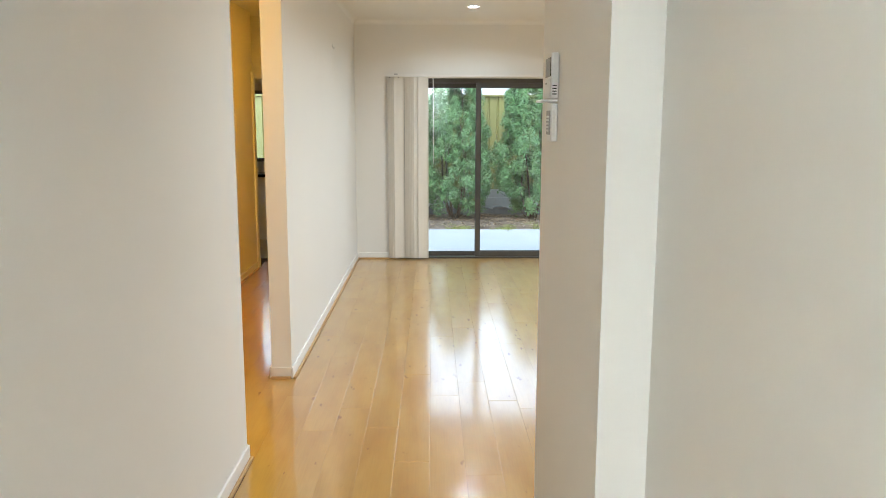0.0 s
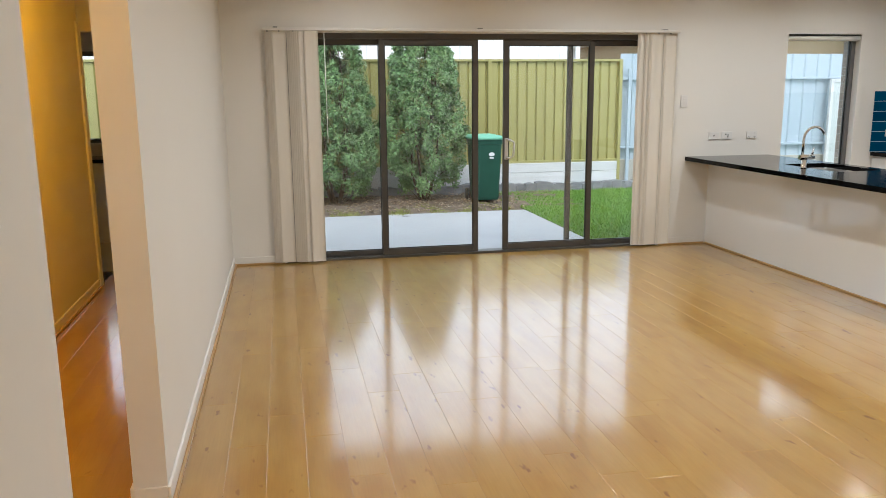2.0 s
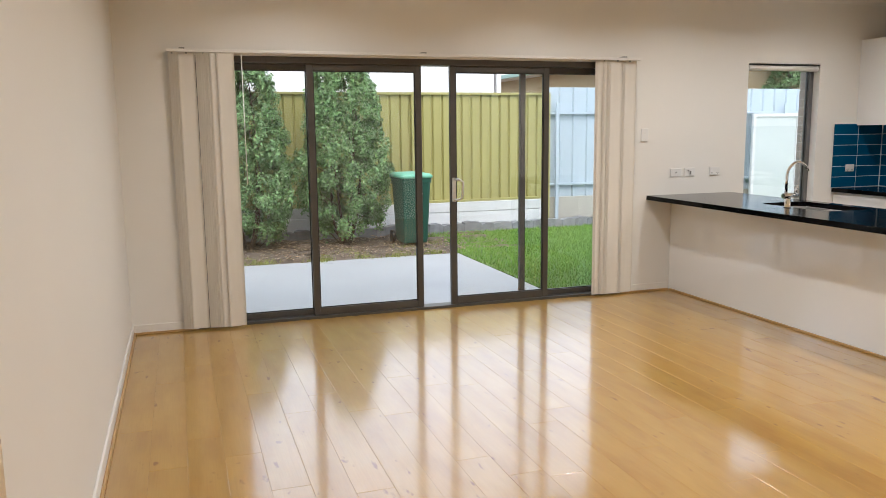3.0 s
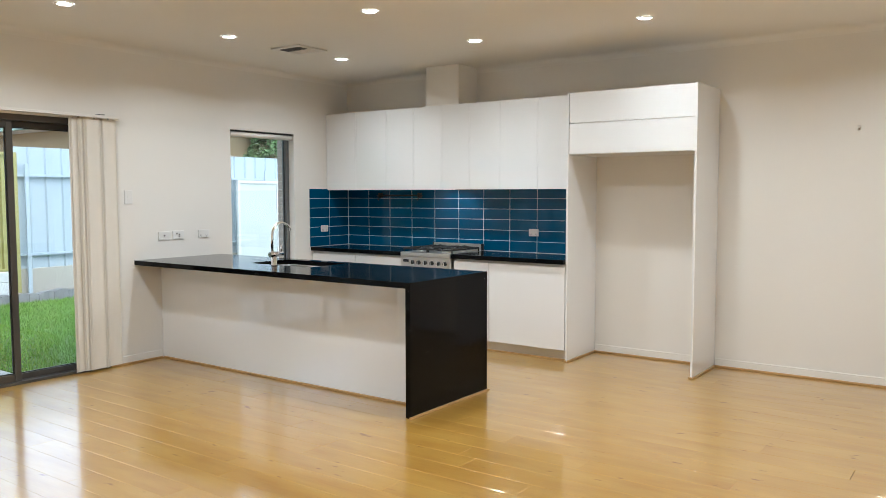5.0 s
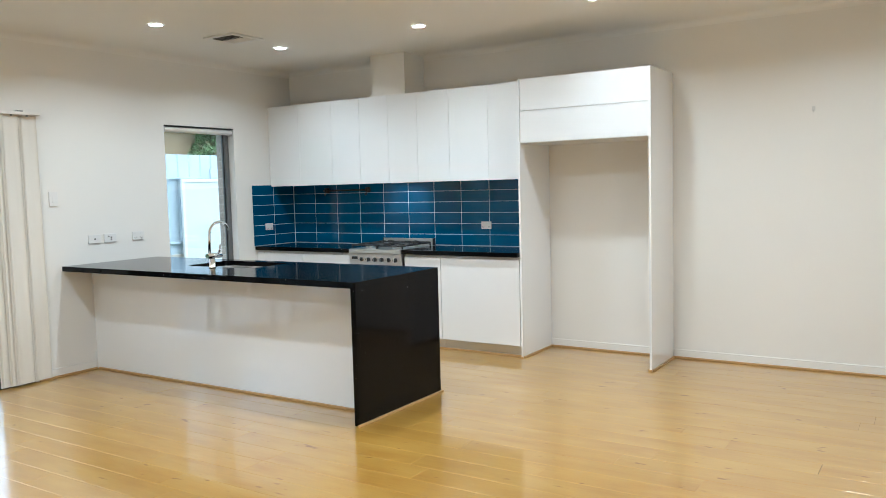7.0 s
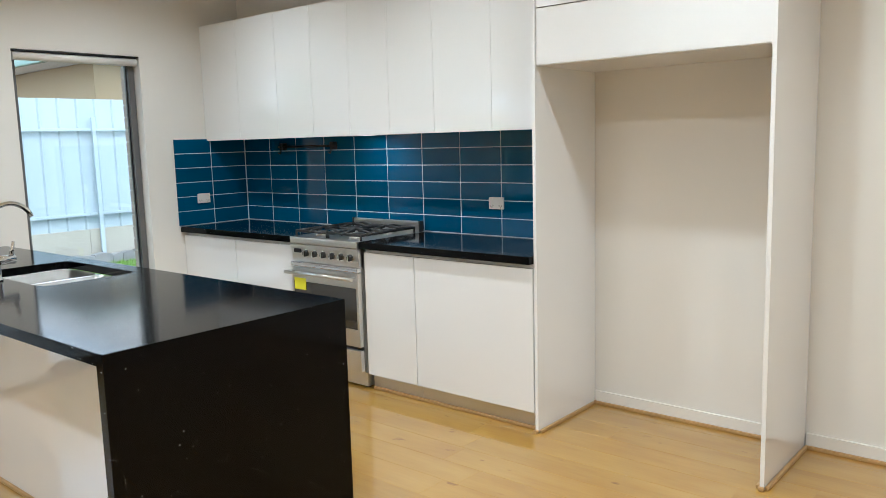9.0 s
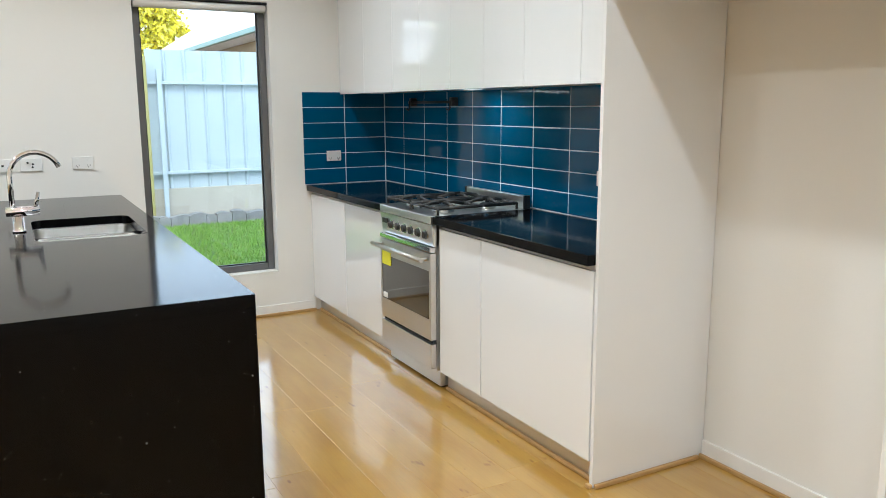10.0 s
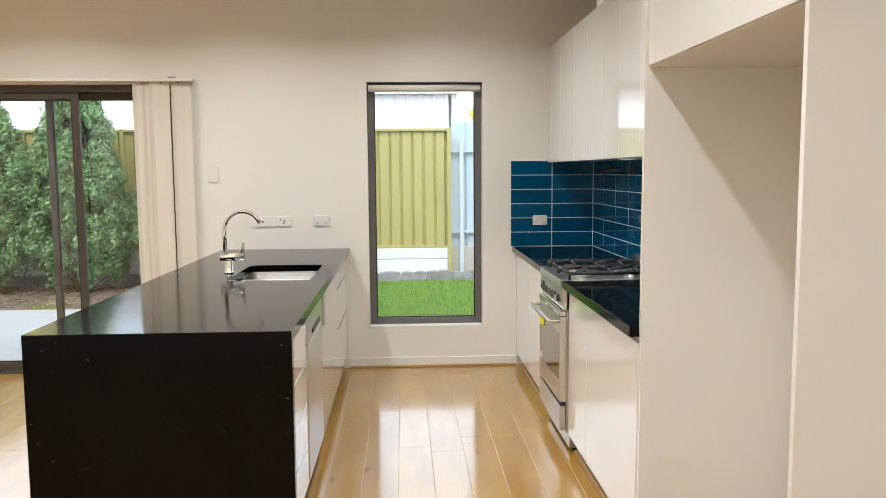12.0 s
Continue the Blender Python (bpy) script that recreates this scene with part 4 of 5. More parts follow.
def ceiling_vent():
    x, y, z, s = 5.36, -1.07, H - 0.0005, 0.17
    v = thing("ceiling_vent", (x, y, z), "square white ceiling air vent with dark slots", "air vent")
    part("frame", Bs([(x - s, x + s, y - s, y - s + 0.045, z - 0.012, z), (x - s, x + s, y + s - 0.045, y + s, z - 0.012, z), (x - s, x - s + 0.045, y - s + 0.045, y + s - 0.045, z - 0.012, z),
                      (x + s - 0.045, x + s, y - s + 0.045, y + s - 0.045, z - 0.012, z)], 0.003), M_PLASTIC, v)
    # the duct's inner shade is drawn as a dark sheet
    part("backing", B(x - s + 0.045, x + s - 0.045, y - s + 0.045, y + s - 0.045, z - 0.004, z), M_DARK, v, "dark sheet for the shade of the duct opening")
    part("cross_bar", B(x - 0.008, x + 0.008, y - s + 0.046, y + s - 0.046, z - 0.012, z - 0.0045), M_PLASTIC, v)
    for i in range(7):
        yy = y - s + 0.062 + i * 0.0365
        for xa, xb in ((x - s + 0.046, x - 0.009), (x + 0.009, x + s - 0.046)):
            bm = B(xa, xb, -0.011, 0.011, -0.001, 0.001)
            bmesh.ops.transform(bm, matrix=pose(0, yy, z - 0.008, 38 if xa < x - 0.1 else -38), verts=bm.verts)
            # one half's slats coloured grey for the shaded look of their opposite tilt
            part("slat", bm, M_GREYP if xa < x - 0.1 else M_PLASTIC, v)


ceiling_vent()


# ---- entry wall and picture hooks ----
def intercom():
    x, y = XK, -6.97
    d = thing("intercom", (x - 0.01, y, 1.688), "white wall intercom with a small dark screen", "intercom")
    part("housing", B(x - 0.020, x - 0.0005, y - 0.050, y + 0.050, 1.640, 1.756, bevel=0.004), M_PLASTIC, d)
    part("screen", B(x - 0.0222, x - 0.0205, y - 0.042, y + 0.044, 1.696, 1.744), M_SCREEN, d, "dark screen")
    part("lower_panel", B(x - 0.0235, x - 0.0205, y - 0.042, y + 0.046, 1.646, 1.690, bevel=0.001), M_PLASTIC, d)
    part("mark", B(x - 0.0245, x - 0.0237, y + 0.005, y + 0.026, 1.678, 1.682), M_GREYP, d)
    for k in range(4):
        part("grille_slot", B(x - 0.017, x - 0.006, y - 0.0506, y - 0.0496, 1.650 + k * 0.007, 1.653 + k * 0.007), M_DARK, d)
    part("foot_shelf", B(x - 0.045, x - 0.0005, y - 0.042, y + 0.058, 1.631, 1.638, bevel=0.002), M_PLASTIC, d)
    k = thing("keypad", (x - 0.01, y, 1.578), "white alarm keypad with a grey button panel", "keypad")
    part("housing", B(x - 0.018, x - 0.0005, y - 0.042, y + 0.030, 1.530, 1.628, bevel=0.004), M_PLASTIC, k)
    kp = part("panel", B(x - 0.0202, x - 0.0185, y - 0.032, y + 0.026, 1.548, 1.610), M_GREYP, k, "grey button panel")
    for i in range(5):
        for j in range(2):
            part("button", B(x - 0.0222, x - 0.0204, y - 0.020 + j * 0.022, y - 0.008 + j * 0.022, 1.556 + i * 0.009, 1.561 + i * 0.009), M_LABEL, kp)


def picture_hook(x, y, z, side):
    h = thing("picture_hook", (x, y, z), "small metal picture hook on the wall", "hook", "picture hooks")
    part("plate", B(min(x + side * 0.0005, x + side * 0.004), max(x + side * 0.0005, x + side * 0.004), y - 0.012, y + 0.012, z - 0.012, z + 0.02, bevel=0.001), M_STEEL, h)
    part("hook", T([(x + side * 0.005, y, z), (x + side * 0.008, y, z - 0.018), (x + side * 0.016, y, z - 0.02), (x + side * 0.018, y, z - 0.008)], 0.003, 6), M_STEEL, h)


intercom()
picture_hook(XE, -5.167, 1.942, -1)
picture_hook(0.0, -1.96, 2.23, 1)


# ---- wash room glimpsed past the passage ----
def wash_room():
    w = thing("window_2", (-1.15, 2.05, 1.02), "small wash room window with clear glass", "window", "", "structure")
    sash(w, "window_frame", -1.748, -0.552, 2.06, 1.022, 1.998, 0.04, 0.05, M_ALUG, "grey aluminium frame")
    v = thing("vanity", (-1.3, 1.7, 0), "white vanity unit with a dark top", "vanity")
    part("body", B(-2.1, -0.4, 1.52, 1.995, 0.0, 0.84), M_WHITE, v)
    part("top", B(-2.12, -0.38, 1.48, 1.996, 0.842, 0.88, bevel=0.003), M_STONE, v, "dark stone top")


wash_room()


# ---- garden ----
GZ = -0.195
FY = 6.15


def ground():
    structure("ground", Bs([(-400, 400, 0.26, 500, GZ - 0.3, GZ - 0.03)]), M_SOIL, "bare garden soil reaching away", "ground")
    structure("pavement", Bs([(-0.149, 4.0, 0.255, 3.95, GZ - 0.08, GZ)], 0.01), M_CONC, "pale grey concrete patio slab", "patio")
    # garden bed with an uneven surface
    bm = bmesh.new()
    nx, ny = 90, 30
    vs = [[bm.verts.new((-4 + 9.0 * i / nx, 3.7 + 2.3 * j / ny, GZ - 0.02 + 0.045 * noise.noise((i * 0.35, j * 0.35, 0)) + 0.02 * noise.noise((i * 1.1, j * 1.1, 3)) + (0.03 if j > 6 else 0))) for i in range(nx + 1)] for j in range(ny + 1)]
    for j in range(ny):
        for i in range(nx):
            bm.faces.new((vs[j][i], vs[j][i + 1], vs[j + 1][i + 1], vs[j + 1][i])).smooth = True
    structure("ground_garden_bed", bm, M_SOIL, "rough bare soil garden bed with litter", "soil")
    lawn = bmesh.new()
    rim = [(4.0, 0.255), (14, 0.255), (14, 5.93), (4.1, 5.93), (4.25, 5.3), (4.02, 4.6), (4.0, 3.95)]
    a = [lawn.verts.new((*p, GZ + 0.005)) for p in rim]
    b = [lawn.verts.new((*p, GZ - 0.029)) for p in rim]
    lawn.faces.new(a)
    for k in range(len(rim)):
        lawn.faces.new((a[k], b[k], b[(k + 1) % len(rim)], a[(k + 1) % len(rim)]))
    structure("ground_lawn", lawn, M_LAWN, "green lawn ground", "lawn")


def blades(name, mat, count, spot, height, seed, label):
    """Grass as one mesh of narrow pointed blades; spot(rng) gives each one's root."""
    rng = np.random.RandomState(seed)
    root = np.array([spot(rng) for _ in range(count)])
    ang = rng.uniform(0, 2 * np.pi, count)
    h = rng.uniform(0.5, 1.0, count) * height
    w = rng.uniform(0.004, 0.008, count)
    lean = rng.normal(0, 0.35, (count, 2)) * h[:, None]
    side = np.stack([np.cos(ang) * w, np.sin(ang) * w, 0 * w], 1)
    tip = root + np.stack([lean[:, 0], lean[:, 1], h], 1)
    verts = np.stack([root - side, root + side, tip], 1).reshape(-1, 3)
    me = bpy.data.meshes.new(name)
    me.from_pydata(verts.tolist(), [], np.arange(count * 3).reshape(-1, 3).tolist())
    me.materials.append(mat)
    return tagged(new(name, me), label, "grass", "", "stuff")


def lawn_spot(rng):
    while True:
        x, y = rng.uniform(3.98, 9.5), rng.uniform(0.3, 5.92)
        if not (x < 4.2 and 4.2 < y < 5.4):
            return x, y, GZ + 0.004


def tuft_spot(rng):
    k = rng.randint(0, 26)
    cx = (1.2, 1.9, 2.3, 2.6, 3.3, 3.7, 3.9, 4.1)[k % 8] + 0.25 * math.sin(k * 7.1)
    cy = (4.25, 4.1, 4.5, 4.15, 4.2, 4.6, 4.3, 4.9)[k % 8] + 0.2 * math.cos(k * 3.3)
    return cx + rng.normal(0, 0.09), cy + rng.normal(0, 0.07), GZ - 0.02


def fences():
    # olive sheet fence with posts and rails, on white sleepers behind an edging of stone
    f = thing("fence", (1.2, FY, 0.33), "olive green ribbed steel fence on white sleepers", "fence", "garden fences")
    for k in range(7):
        x0 = 6.42 - 2.4 * (k + 1)
        bm = bmesh.new()
        step = 2.36 / 14
        prof = []
        for i in range(14):
            xb = x0 + 0.02 + i * step
            w = 0.018 if i % 2 else 0.012
            prof += [(xb, 0.0), (xb + step - w - 0.034, 0.0), (xb + step - w - 0.016, 0.03), (xb + step - 0.018, 0.03)]
        prof.append((x0 + 2.38, 0.0))
        lo = [bm.verts.new((x, FY + 0.02 + d, 0.30)) for x, d in prof]
        hi = [bm.verts.new((x, FY + 0.02 + d, 2.06)) for x, d in prof]
        for i in range(len(prof) - 1):
            bm.faces.new((lo[i], lo[i + 1], hi[i + 1], hi[i]))
        part("sheet", bm, M_FENCE, f)
        part("top_rail", B(x0, x0 + 2.4, FY - 0.02, FY + 0.05, 2.045, 2.085, bevel=0.004), M_FENCE, f)
        part("bottom_rail", B(x0, x0 + 2.4, FY - 0.02, FY + 0.05, 0.295, 0.335, bevel=0.004), M_FENCE, f)
        part("post", B(x0 + 2.37, x0 + 2.43, FY - 0.03, FY + 0.055, -0.19, 2.09, bevel=0.004), M_FENCE, f)
        s = thing("sleeper_wall", (x0 + 1.2, FY, GZ), "white painted sleepers under the fence", "retaining wall", "sleeper walls")
        for z0, z1 in ((-0.165, 0.125), (0.132, 0.292)):
            part("sleeper", B(x0 + 0.035, x0 + 2.368, FY - 0.04, FY + 0.03, z0, z1, bevel=0.008), M_SLEEPER, s)
    # pale fence seen from its back, with two rails
    p = thing("fence", (9.5, FY + 0.1, 0.3), "pale blue-grey ribbed steel fence with horizontal rails", "fence", "garden fences")
    for k in range(4):
        x0 = 6.46 + 2.4 * k
        bm = bmesh.new()
        prof = []
        step = 2.4 / 9
        for i in range(9):
            xb = x0 + i * step
            prof += [(xb, 0.0), (xb + step * 0.80, 0.0), (xb + step * 0.87, -0.025), (xb + step * 0.94, -0.025)]
        prof.append((x0 + 2.4, 0.0))
        lo = [bm.verts.new((x, FY + 0.12 + d, 0.30)) for x, d in prof]
        hi = [bm.verts.new((x, FY + 0.12 + d, 2.185)) for x, d in prof]
        for i in range(len(prof) - 1):
            bm.faces.new((lo[i], lo[i + 1], hi[i + 1], hi[i]))
        part("sheet", bm, M_PALE, p)
        for z in (0.505, 1.725):
            part("rail", B(x0, x0 + 2.4, FY + 0.04, FY + 0.092, z, z + 0.04, bevel=0.004), M_PALE, p)
        part("post", B(x0 + 0.12, x0 + 0.18, FY + 0.005, FY + 0.039, -0.17, 1.92, bevel=0.004), M_PALE, p)
        part("footing", B(x0, x0 + 2.4, FY + 0.10, FY + 0.22, -0.17, 0.305, bevel=0.01), M_FOOTING, p, "cream concrete footing")
    g = thing("garden_gate", (11.1, FY - 0.05, 0), "white framed flat garden gate by the pale fence", "gate")
    part("leaf", B(10.66, 11.6, FY - 0.07, FY - 0.045, -0.10, 1.66), M_GATE, g)
    part("gate_frame", Bs([(10.6, 10.66, FY - 0.09, FY - 0.03, -0.18, 1.72), (11.6, 11.66, FY - 0.09, FY - 0.03, -0.18, 1.72), (10.66, 11.6, FY - 0.09, FY - 0.03, 1.66, 1.72)], 0.004), M_SLEEPER, g)
    e = thing("stone_edging", (3.2, 5.97, GZ), "rough grey stone edging along the lawn", "edging", "", "structure")
    rng = random.Random(8)
    x = -0.6
    while x < 13.0:
        w = rng.uniform(0.13, 0.34)
        bm = B(x, x + w - 0.006, 5.93, 6.085, GZ - 0.03, -0.03)
        bmesh.ops.subdivide_edges(bm, edges=bm.edges[:], cuts=2, use_grid_fill=True)
        lift, tip = rng.uniform(-0.025, 0.012), rng.uniform(-0.03, 0.03)
        for v in bm.verts:
            n3 = noise.noise_vector(v.co * 9.0) * 0.016
            mid = (v.co.x - x) / w - 0.5
            v.co += Vector((n3.x * 0.3, n3.y, n3.z + (lift + tip * mid if v.co.z > -0.12 else 0) - (0.02 * (2 * mid) ** 2 if v.co.z > -0.05 else 0)))
        part("stone", bm, M_ROCK, e)
        x += w


def shed_and_house():
    s = thing("shed", (0, 9.5, GZ), "white ribbed metal shed behind the fence", "shed")
    bm = bmesh.new()
    prof = []
    x = -9.0
    while x < 6.58:
        prof += [(x, 0.0), (x + 0.16, 0.0), (x + 0.18, -0.02), (x + 0.22, -0.02)]
        x += 0.24
    lo = [bm.verts.new((x, 9.0 + d, GZ)) for x, d in prof]
    hi = [bm.verts.new((x, 9.0 + d, 2.92)) for x, d in prof]
    for i in range(len(prof) - 1):
        bm.faces.new((lo[i], lo[i + 1], hi[i + 1], hi[i]))
    part("wall", bm, M_SHED, s)
    part("side_wall", B(6.64, 6.74, 8.99, 13.0, GZ, 2.92), M_SHED, s)
    part("roof", B(-9.1, 6.79, 8.93, 13.0, 2.925, 3.0), M_SHED, s)
    part("gutter", B(-9.1, 6.79, 8.85, 8.925, 2.86, 2.99, bevel=0.01), M_SHED, s)
    h = thing("neighbour_house", (12, 10, GZ), "cream brick house with a pale roof and green gutter", "house")
    part("wall", Bs([(9.75, 14.7, 7.5, 27.5, GZ, 2.86)]), M_BRICK, h)
    roof = bmesh.new()
    v = [roof.verts.new(p) for p in ((9.2, 7.0, 2.92), (15.2, 7.0, 2.92), (15.2, 28.0, 2.92), (9.2, 28.0, 2.92), (12.2, 10.5, 5.0), (12.2, 24.5, 5.0))]
    for f in ((0, 1, 4), (1, 2, 5, 4), (2, 3, 5), (3, 0, 4, 5)):
        roof.faces.new([v[i] for i in f])
    part("roof", roof, M_ROOF, h)
    part("eave", Bs([(9.2, 15.2, 7.0, 28.0, 2.865, 2.915)]), M_SHED, h, "white eave lining")
    part("gutter", Bs([(9.1, 9.195, 6.9, 28.1, 2.85, 2.96), (9.195, 15.3, 6.9, 6.995, 2.85, 2.96)], 0.01), M_GUTTER, h, "green gutter")


def wheelie_bin():
    x, y, z = 3.62, 4.95, GZ
    b = thing("wheelie_bin", (x, y, z), "dark green wheelie bin with a light green lid", "wheelie bin")
    bm = bmesh.new()
    rings = []
    for zz, hx, hy in ((0.06, 0.176, 0.25), (0.10, 0.182, 0.26), (0.93, 0.208, 0.335), (0.935, 0.219, 0.345), (1.0, 0.223, 0.35)):
        rings.append([bm.verts.new((px, py, z + zz)) for px, py in rounded(x - hx, x + hx, y - hy, y + hy, 0.05, 3)])
    for r0, r1 in zip(rings, rings[1:]):
        for k in range(len(r0)):
            bm.faces.new((r0[k], r0[(k + 1) % len(r0)], r1[(k + 1) % len(r0)], r1[k])).smooth = False
    bm.faces.new(list(reversed(rings[0])))
    bm.faces.new(rings[-1])
    body = part("body", bm, M_BIN, b, "dark green tapered body")
    lid = bmesh.new()
    rings = []
    for zz, h in ((1.002, 0.30), (1.035, 0.305), (1.06, 0.27), (1.072, 0.20)):
        rings.append([lid.verts.new((px, py, z + zz)) for px, py in rounded(x - 0.79 * h, x + 0.79 * h, y - h - 0.06, y + h + 0.06, 0.06, 3)])
    for r0, r1 in zip(rings, rings[1:]):
        for k in range(len(r0)):
            lid.faces.new((r0[k], r0[(k + 1) % len(r0)], r1[(k + 1) % len(r0)], r1[k])).smooth = True
    lid.faces.new(list(reversed(rings[0])))
    lid.faces.new(rings[-1])
    part("lid", lid, M_BINLID, b, "light green lid")
    part("handle", T([(x - 0.20, y + 0.40, z + 0.98), (x + 0.20, y + 0.40, z + 0.98)], 0.016, 8), M_BIN, b)
    for sx in (-0.215, 0.215):
        part("wheel", T([(x + sx - 0.025, y + 0.27, z + 0.10), (x + sx + 0.025, y + 0.27, z + 0.10)], 0.10, 18), M_KNOB, b, "black wheel")
    badge = bmesh.new()
    lathe_pts = [(x + 0.035 + 0.045 * math.cos(2 * math.pi * k / 16), z + 0.78 + 0.03 * math.sin(2 * math.pi * k / 16)) for k in range(16)]
    fr = [badge.verts.new((px, y - 0.339, pz)) for px, pz in lathe_pts]
    bk = [badge.verts.new((px, y - 0.300, pz)) for px, pz in lathe_pts]
    badge.faces.new(fr)
    for k in range(16):
        badge.faces.new((fr[k], bk[k], bk[(k + 1) % 16], fr[(k + 1) % 16]))
    box(badge, x + 0.005, x + 0.065, y - 0.334, y - 0.300, z + 0.715, z + 0.735)
    part("badge", badge, M_LABEL, body, "small white emblem")


def leafy(name, x, y, z0, height, radius, count, leaf, mat, seed, label, category, low=0.12, clumps=46, flare=0.0):
    """A trunk with limbs and a crown of single leaves, gathered in clumps with gaps between them."""
    rng = random.Random(seed)
    t = thing(name, (x, y, z0), label, category)
    wood = bmesh.new()
    top = z0 + height * 0.8
    tube(wood, [(x, y, z0 - 0.05), (x + 0.03, y - 0.02, z0 + height * 0.3), (x - 0.02, y + 0.03, top)], 0.045 * height / 2.4, 8, 0.012)
    centres = []
    for k in range(clumps):
        u = (k + rng.random()) / clumps
        zz = z0 + height * (low + (0.97 - low) * u)
        wide = radius * (0.78 + 0.3 * math.sin(math.pi * min(1, (u * 0.85 + 0.12)))) * (1.0 if u < 0.75 else 1.0 - (u - 0.75) * 1.6) * (1.0 + flare * (0.55 - u))
        a = rng.uniform(0, 2 * math.pi)
        r = wide * math.sqrt(rng.uniform(0.12, 1.0)) * 0.86
        c = Vector((x + r * math.cos(a), y + 0.85 * r * math.sin(a), zz))
        centres.append((c, rng.uniform(0.10, 0.20) * radius / 0.6))
        if k % 3 == 0:
            tube(wood, [(x, y, max(z0 + 0.1, zz - 0.25 * height * 0.4)), ((x + c.x) / 2, (y + c.y) / 2, zz - 0.06), tuple(c)], 0.014 * height / 2.4, 5, 0.004)
    part("trunk", wood, M_BARK, t)
    nrng = np.random.RandomState(seed)
    which = nrng.randint(0, len(centres), count)
    cen = np.array([tuple(centres[i][0]) for i in which])
    rad = np.array([centres[i][1] for i in which])
    d = nrng.normal(0, 1, (count, 3))
    d /= np.linalg.norm(d, axis=1)[:, None]
    pos = cen + d * (rad * nrng.uniform(0.35, 1.15, count))[:, None] * np.array([1, 1, 1.25])
    pos[:, 2] = np.maximum(pos[:, 2], z0 + 0.03)
    nrm = d * 0.6 + nrng.normal(0, 0.6, (count, 3)) + np.array([0, 0, 0.4])
    nrm /= np.linalg.norm(nrm, axis=1)[:, None]
    axis = np.cross(nrm, nrng.normal(0, 1, (count, 3)))
    axis /= np.linalg.norm(axis, axis=1)[:, None]
    side = np.cross(nrm, axis)
    ln = (leaf * nrng.uniform(0.6, 1.25, count))[:, None]
    v = np.stack([pos - axis * ln * 0.5, pos + side * ln * 0.27 + nrm * ln * 0.08, pos + axis * ln * 0.5, pos - side * ln * 0.27 + nrm * ln * 0.08], 1).reshape(-1, 3)
    me = bpy.data.meshes.new("crown")
    me.from_pydata(v.tolist(), [], np.arange(count * 4).reshape(-1, 4).tolist())
    me.materials.append(mat)
    ob = new("crown", me)
    ob.parent, ob.matrix_parent_inverse = t, Matrix.Translation(t.location).inverted()
    tagged(ob, "dense small glossy leaves")


def shrub(x, y, height, outline, count, seed, label, leaf=0.046):
    """A dense shrub: stems, and leaves set on the faces of many small sprays that follow an uneven outline (height share, radius)."""
    rng, nrng = random.Random(seed), np.random.RandomState(seed)
    t = thing("shrub", (x, y, GZ), label, "shrub", "garden shrubs")
    wood = bmesh.new()
    sprays = []

    def wide(u):
        for (u0, r0), (u1, r1) in zip(outline, outline[1:]):
            if u <= u1:
                return r0 + (r1 - r0) * (u - u0) / (u1 - u0)
        return outline[-1][1]
    for k in range(5):
        a = k * 1.26 + rng.random()
        pts = [(x + 0.05 * math.cos(a), y + 0.05 * math.sin(a), GZ - 0.05)]
        for u in (0.15, 0.4, 0.7, 0.93):
            r = wide(u) * (0.35 + 0.1 * rng.random())
            pts.append((x + r * math.cos(a + u), y + r * math.sin(a + u), GZ + height * u))
        tube(wood, pts, 0.022, 6, 0.005)
    for k in range(330):
        u = outline[0][0] + (1 - outline[0][0]) * ((k + rng.random()) / 330) ** 0.9
        a = rng.uniform(0, 2 * math.pi)
        lump = 1 + 0.28 * noise.noise((3 * math.cos(a) + seed, 3 * math.sin(a), 7 * u)) + 0.16 * noise.noise((9 * math.cos(a), 9 * math.sin(a) + seed, 20 * u))
        r = wide(u) * lump * (0.62 + 0.38 * math.sqrt(rng.random()))
        c = Vector((x + r * math.cos(a), y + 0.8 * r * math.sin(a), GZ + height * u))
        sprays.append((*c, rng.uniform(0.06, 0.14), math.cos(a) * 0.8, math.sin(a) * 0.8, rng.uniform(0.15, 0.6)))
        if k % 6 == 0:
            tube(wood, [(x + 0.3 * (c.x - x), y + 0.3 * (c.y - y), c.z - 0.22), (x + 0.7 * (c.x - x), y + 0.7 * (c.y - y), c.z - 0.07), tuple(c)], 0.008, 5, 0.003)
    part("trunk", wood, M_BARK, t, "thin grey-brown stems")
    sp = np.array(sprays)[nrng.randint(0, len(sprays), count)]
    d = nrng.normal(0, 1, (count, 3)) + sp[:, 4:7] * 0.7
    d /= np.linalg.norm(d, axis=1)[:, None]
    pos = sp[:, :3] + d * (sp[:, 3] * nrng.uniform(0.25, 1.15, count) ** 0.7)[:, None] * np.array([1, 1, 1.35])
    pos[:, 2] = np.maximum(pos[:, 2], GZ + 0.05)
    nrm = d * 0.8 + nrng.normal(0, 0.45, (count, 3)) + np.array([0, 0, 0.45])
    nrm /= np.linalg.norm(nrm, axis=1)[:, None]
    axis = np.cross(nrm, nrng.normal(0, 1, (count, 3)))
    axis /= np.linalg.norm(axis, axis=1)[:, None]
    side = np.cross(nrm, axis)
    ln = (leaf * nrng.uniform(0.6, 1.25, count))[:, None]
    v = np.stack([pos - axis * ln * 0.5, pos + side * ln * 0.3 + nrm * ln * 0.07 - axis * ln * 0.05, pos + axis * ln * 0.5, pos - side * ln * 0.3 + nrm * ln * 0.07 - axis * ln * 0.05], 1).reshape(-1, 3)
    me = bpy.data.meshes.new("crown")
    me.from_pydata(v.tolist(), [], np.arange(count * 4).reshape(-1, 4).tolist())
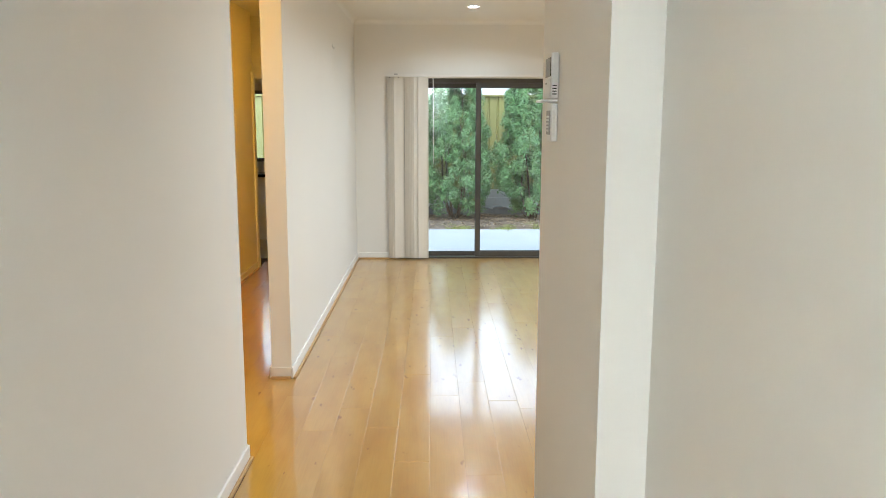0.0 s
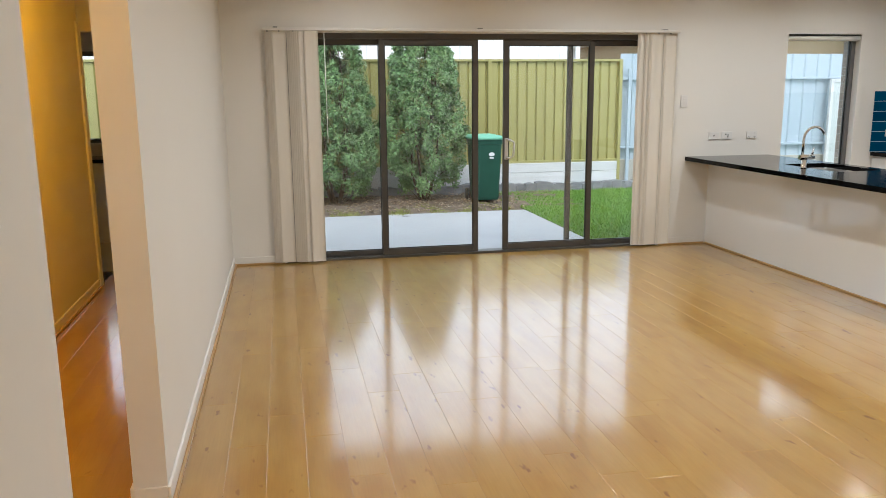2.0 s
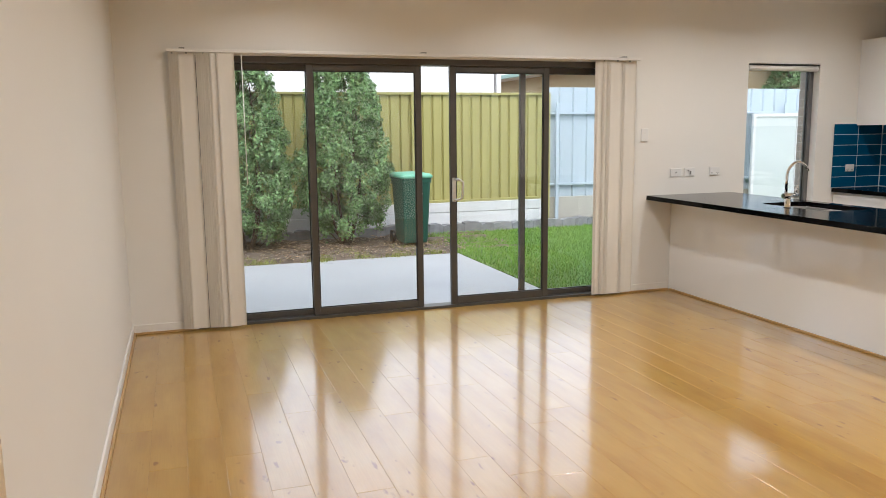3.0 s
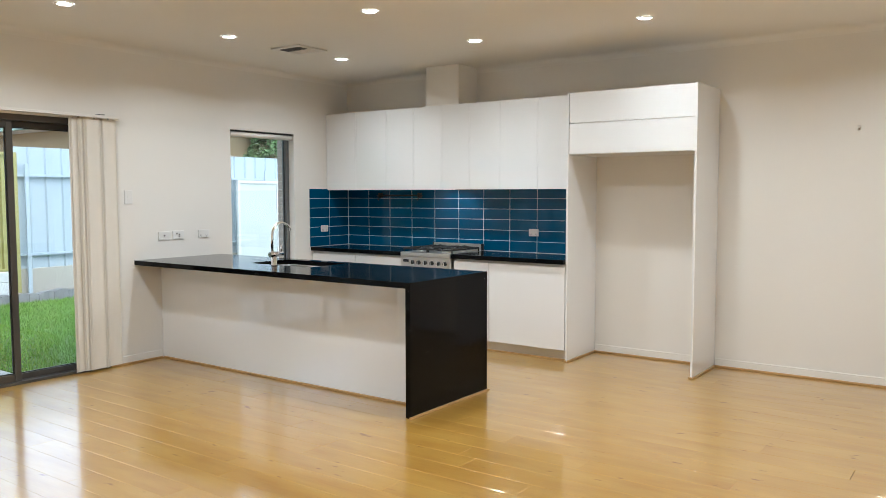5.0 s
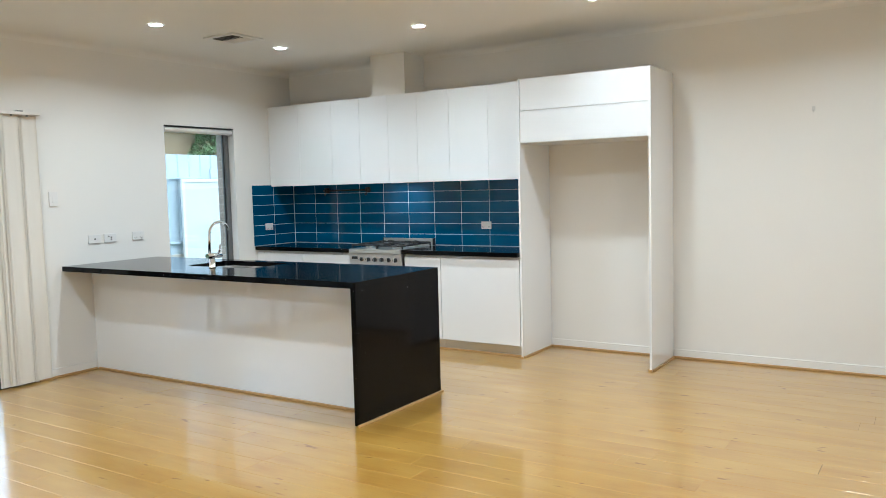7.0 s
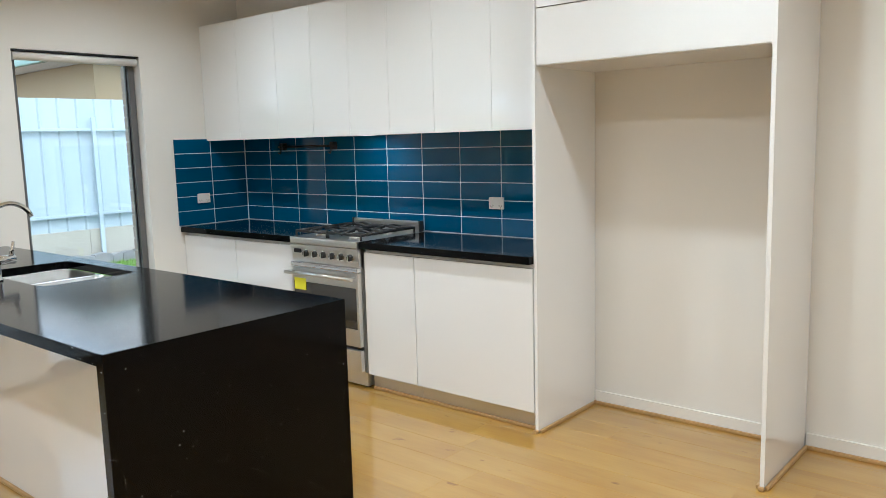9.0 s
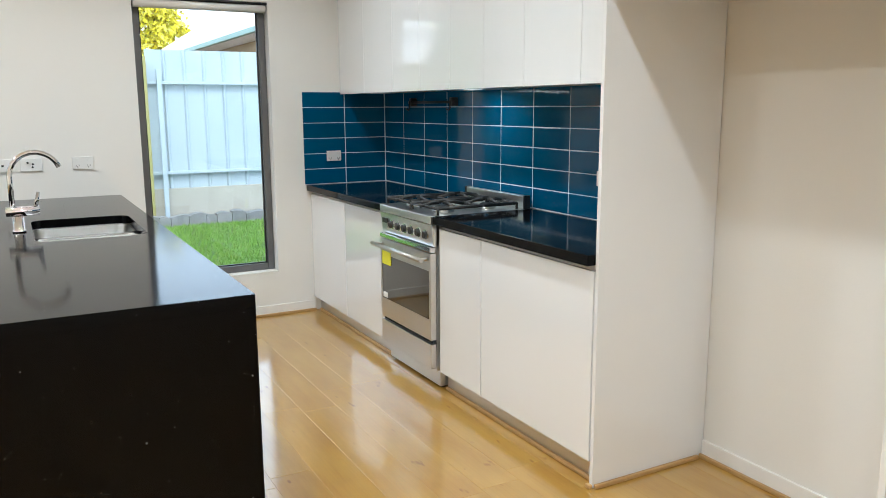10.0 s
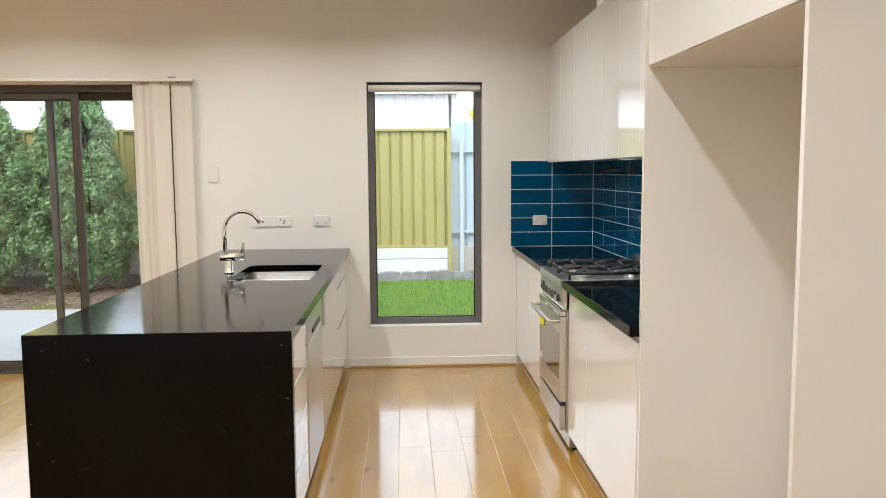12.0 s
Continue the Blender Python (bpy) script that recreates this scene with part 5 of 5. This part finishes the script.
    me.materials.append(M_LEAF)
    ob = new("crown", me)
    ob.parent, ob.matrix_parent_inverse = t, Matrix.Translation(t.location).inverted()
    tagged(ob, "dense small glossy leaves")


ground()
fences()
shed_and_house()
wheelie_bin()
shrub(1.28, 5.35, 2.80, ((0.07, 0.46), (0.22, 0.66), (0.42, 0.64), (0.65, 0.50), (0.85, 0.36), (1.0, 0.14)), 56000, 11, "tall dense green shrub before the olive fence")
shrub(2.72, 5.35, 3.05, ((0.07, 0.36), (0.2, 0.62), (0.42, 0.60), (0.65, 0.52), (0.85, 0.38), (1.0, 0.14)), 66000, 12, "tall upright green shrub beside the wheelie bin")
shrub(0.00, 5.40, 2.60, ((0.07, 0.45), (0.25, 0.68), (0.5, 0.66), (0.8, 0.48), (1.0, 0.2)), 36000, 13, "broad green shrub in the garden bed")
shrub(-1.40, 5.40, 2.45, ((0.07, 0.45), (0.25, 0.68), (0.5, 0.66), (0.8, 0.48), (1.0, 0.2)), 26000, 14, "green shrub at the end of the garden bed")
shrub(12.46, 7.0, 3.3, ((0.4, 0.5), (0.6, 0.75), (0.85, 0.6), (1.0, 0.2)), 12000, 15, "dark green bush behind the pale fence", 0.07)
leafy("tree", 10.9, 34.0, GZ, 6.8, 1.7, 9000, 0.26, M_YLEAF, 21, "yellow-green leafy tree beyond the houses", "tree", 0.42, 60)
leafy("tree", -3.2, 14.5, GZ, 5.0, 1.9, 7000, 0.20, M_YLEAF, 22, "yellow-green leafy tree behind the shed", "tree", 0.42, 60)
blades("lawn_grass", M_BLADE, 42000, lawn_spot, 0.06, 3, "short green lawn grass")
def litter():
    """Fallen leaves and chips lying on the bed, one mesh."""
    rng = np.random.RandomState(9)
    count = 2600
    x, y = rng.uniform(-0.5, 4.2, count), 4.0 + 1.9 * rng.beta(1.4, 1.2, count)
    ang, size = rng.uniform(0, 2 * np.pi, count), rng.uniform(0.012, 0.04, count)
    z = np.full(count, GZ + 0.012) + rng.uniform(0, 0.025, count)
    verts = []
    for turn, k, up in ((0, 1.0, 0.0), (1.57, 0.5, 0.3), (3.14, 1.0, 0.1), (4.71, 0.5, 0.25)):
        verts.append(np.stack([x + np.cos(ang + turn) * size * k, y + np.sin(ang + turn) * size * k, z + size * up], 1))
    me = bpy.data.meshes.new("leaf_litter")
    me.from_pydata(np.stack(verts, 1).reshape(-1, 3).tolist(), [], np.arange(count * 4).reshape(-1, 4).tolist())
    me.materials.append(M_LITTER)
    tagged(new("leaf_litter", me), "dry brown fallen leaves and chips on the soil", "leaf litter", "", "stuff")


litter()
blades("bed_grass", M_DRY, 2200, tuft_spot, 0.07, 4, "sparse dry grass tufts on bare soil")

lay_boards()
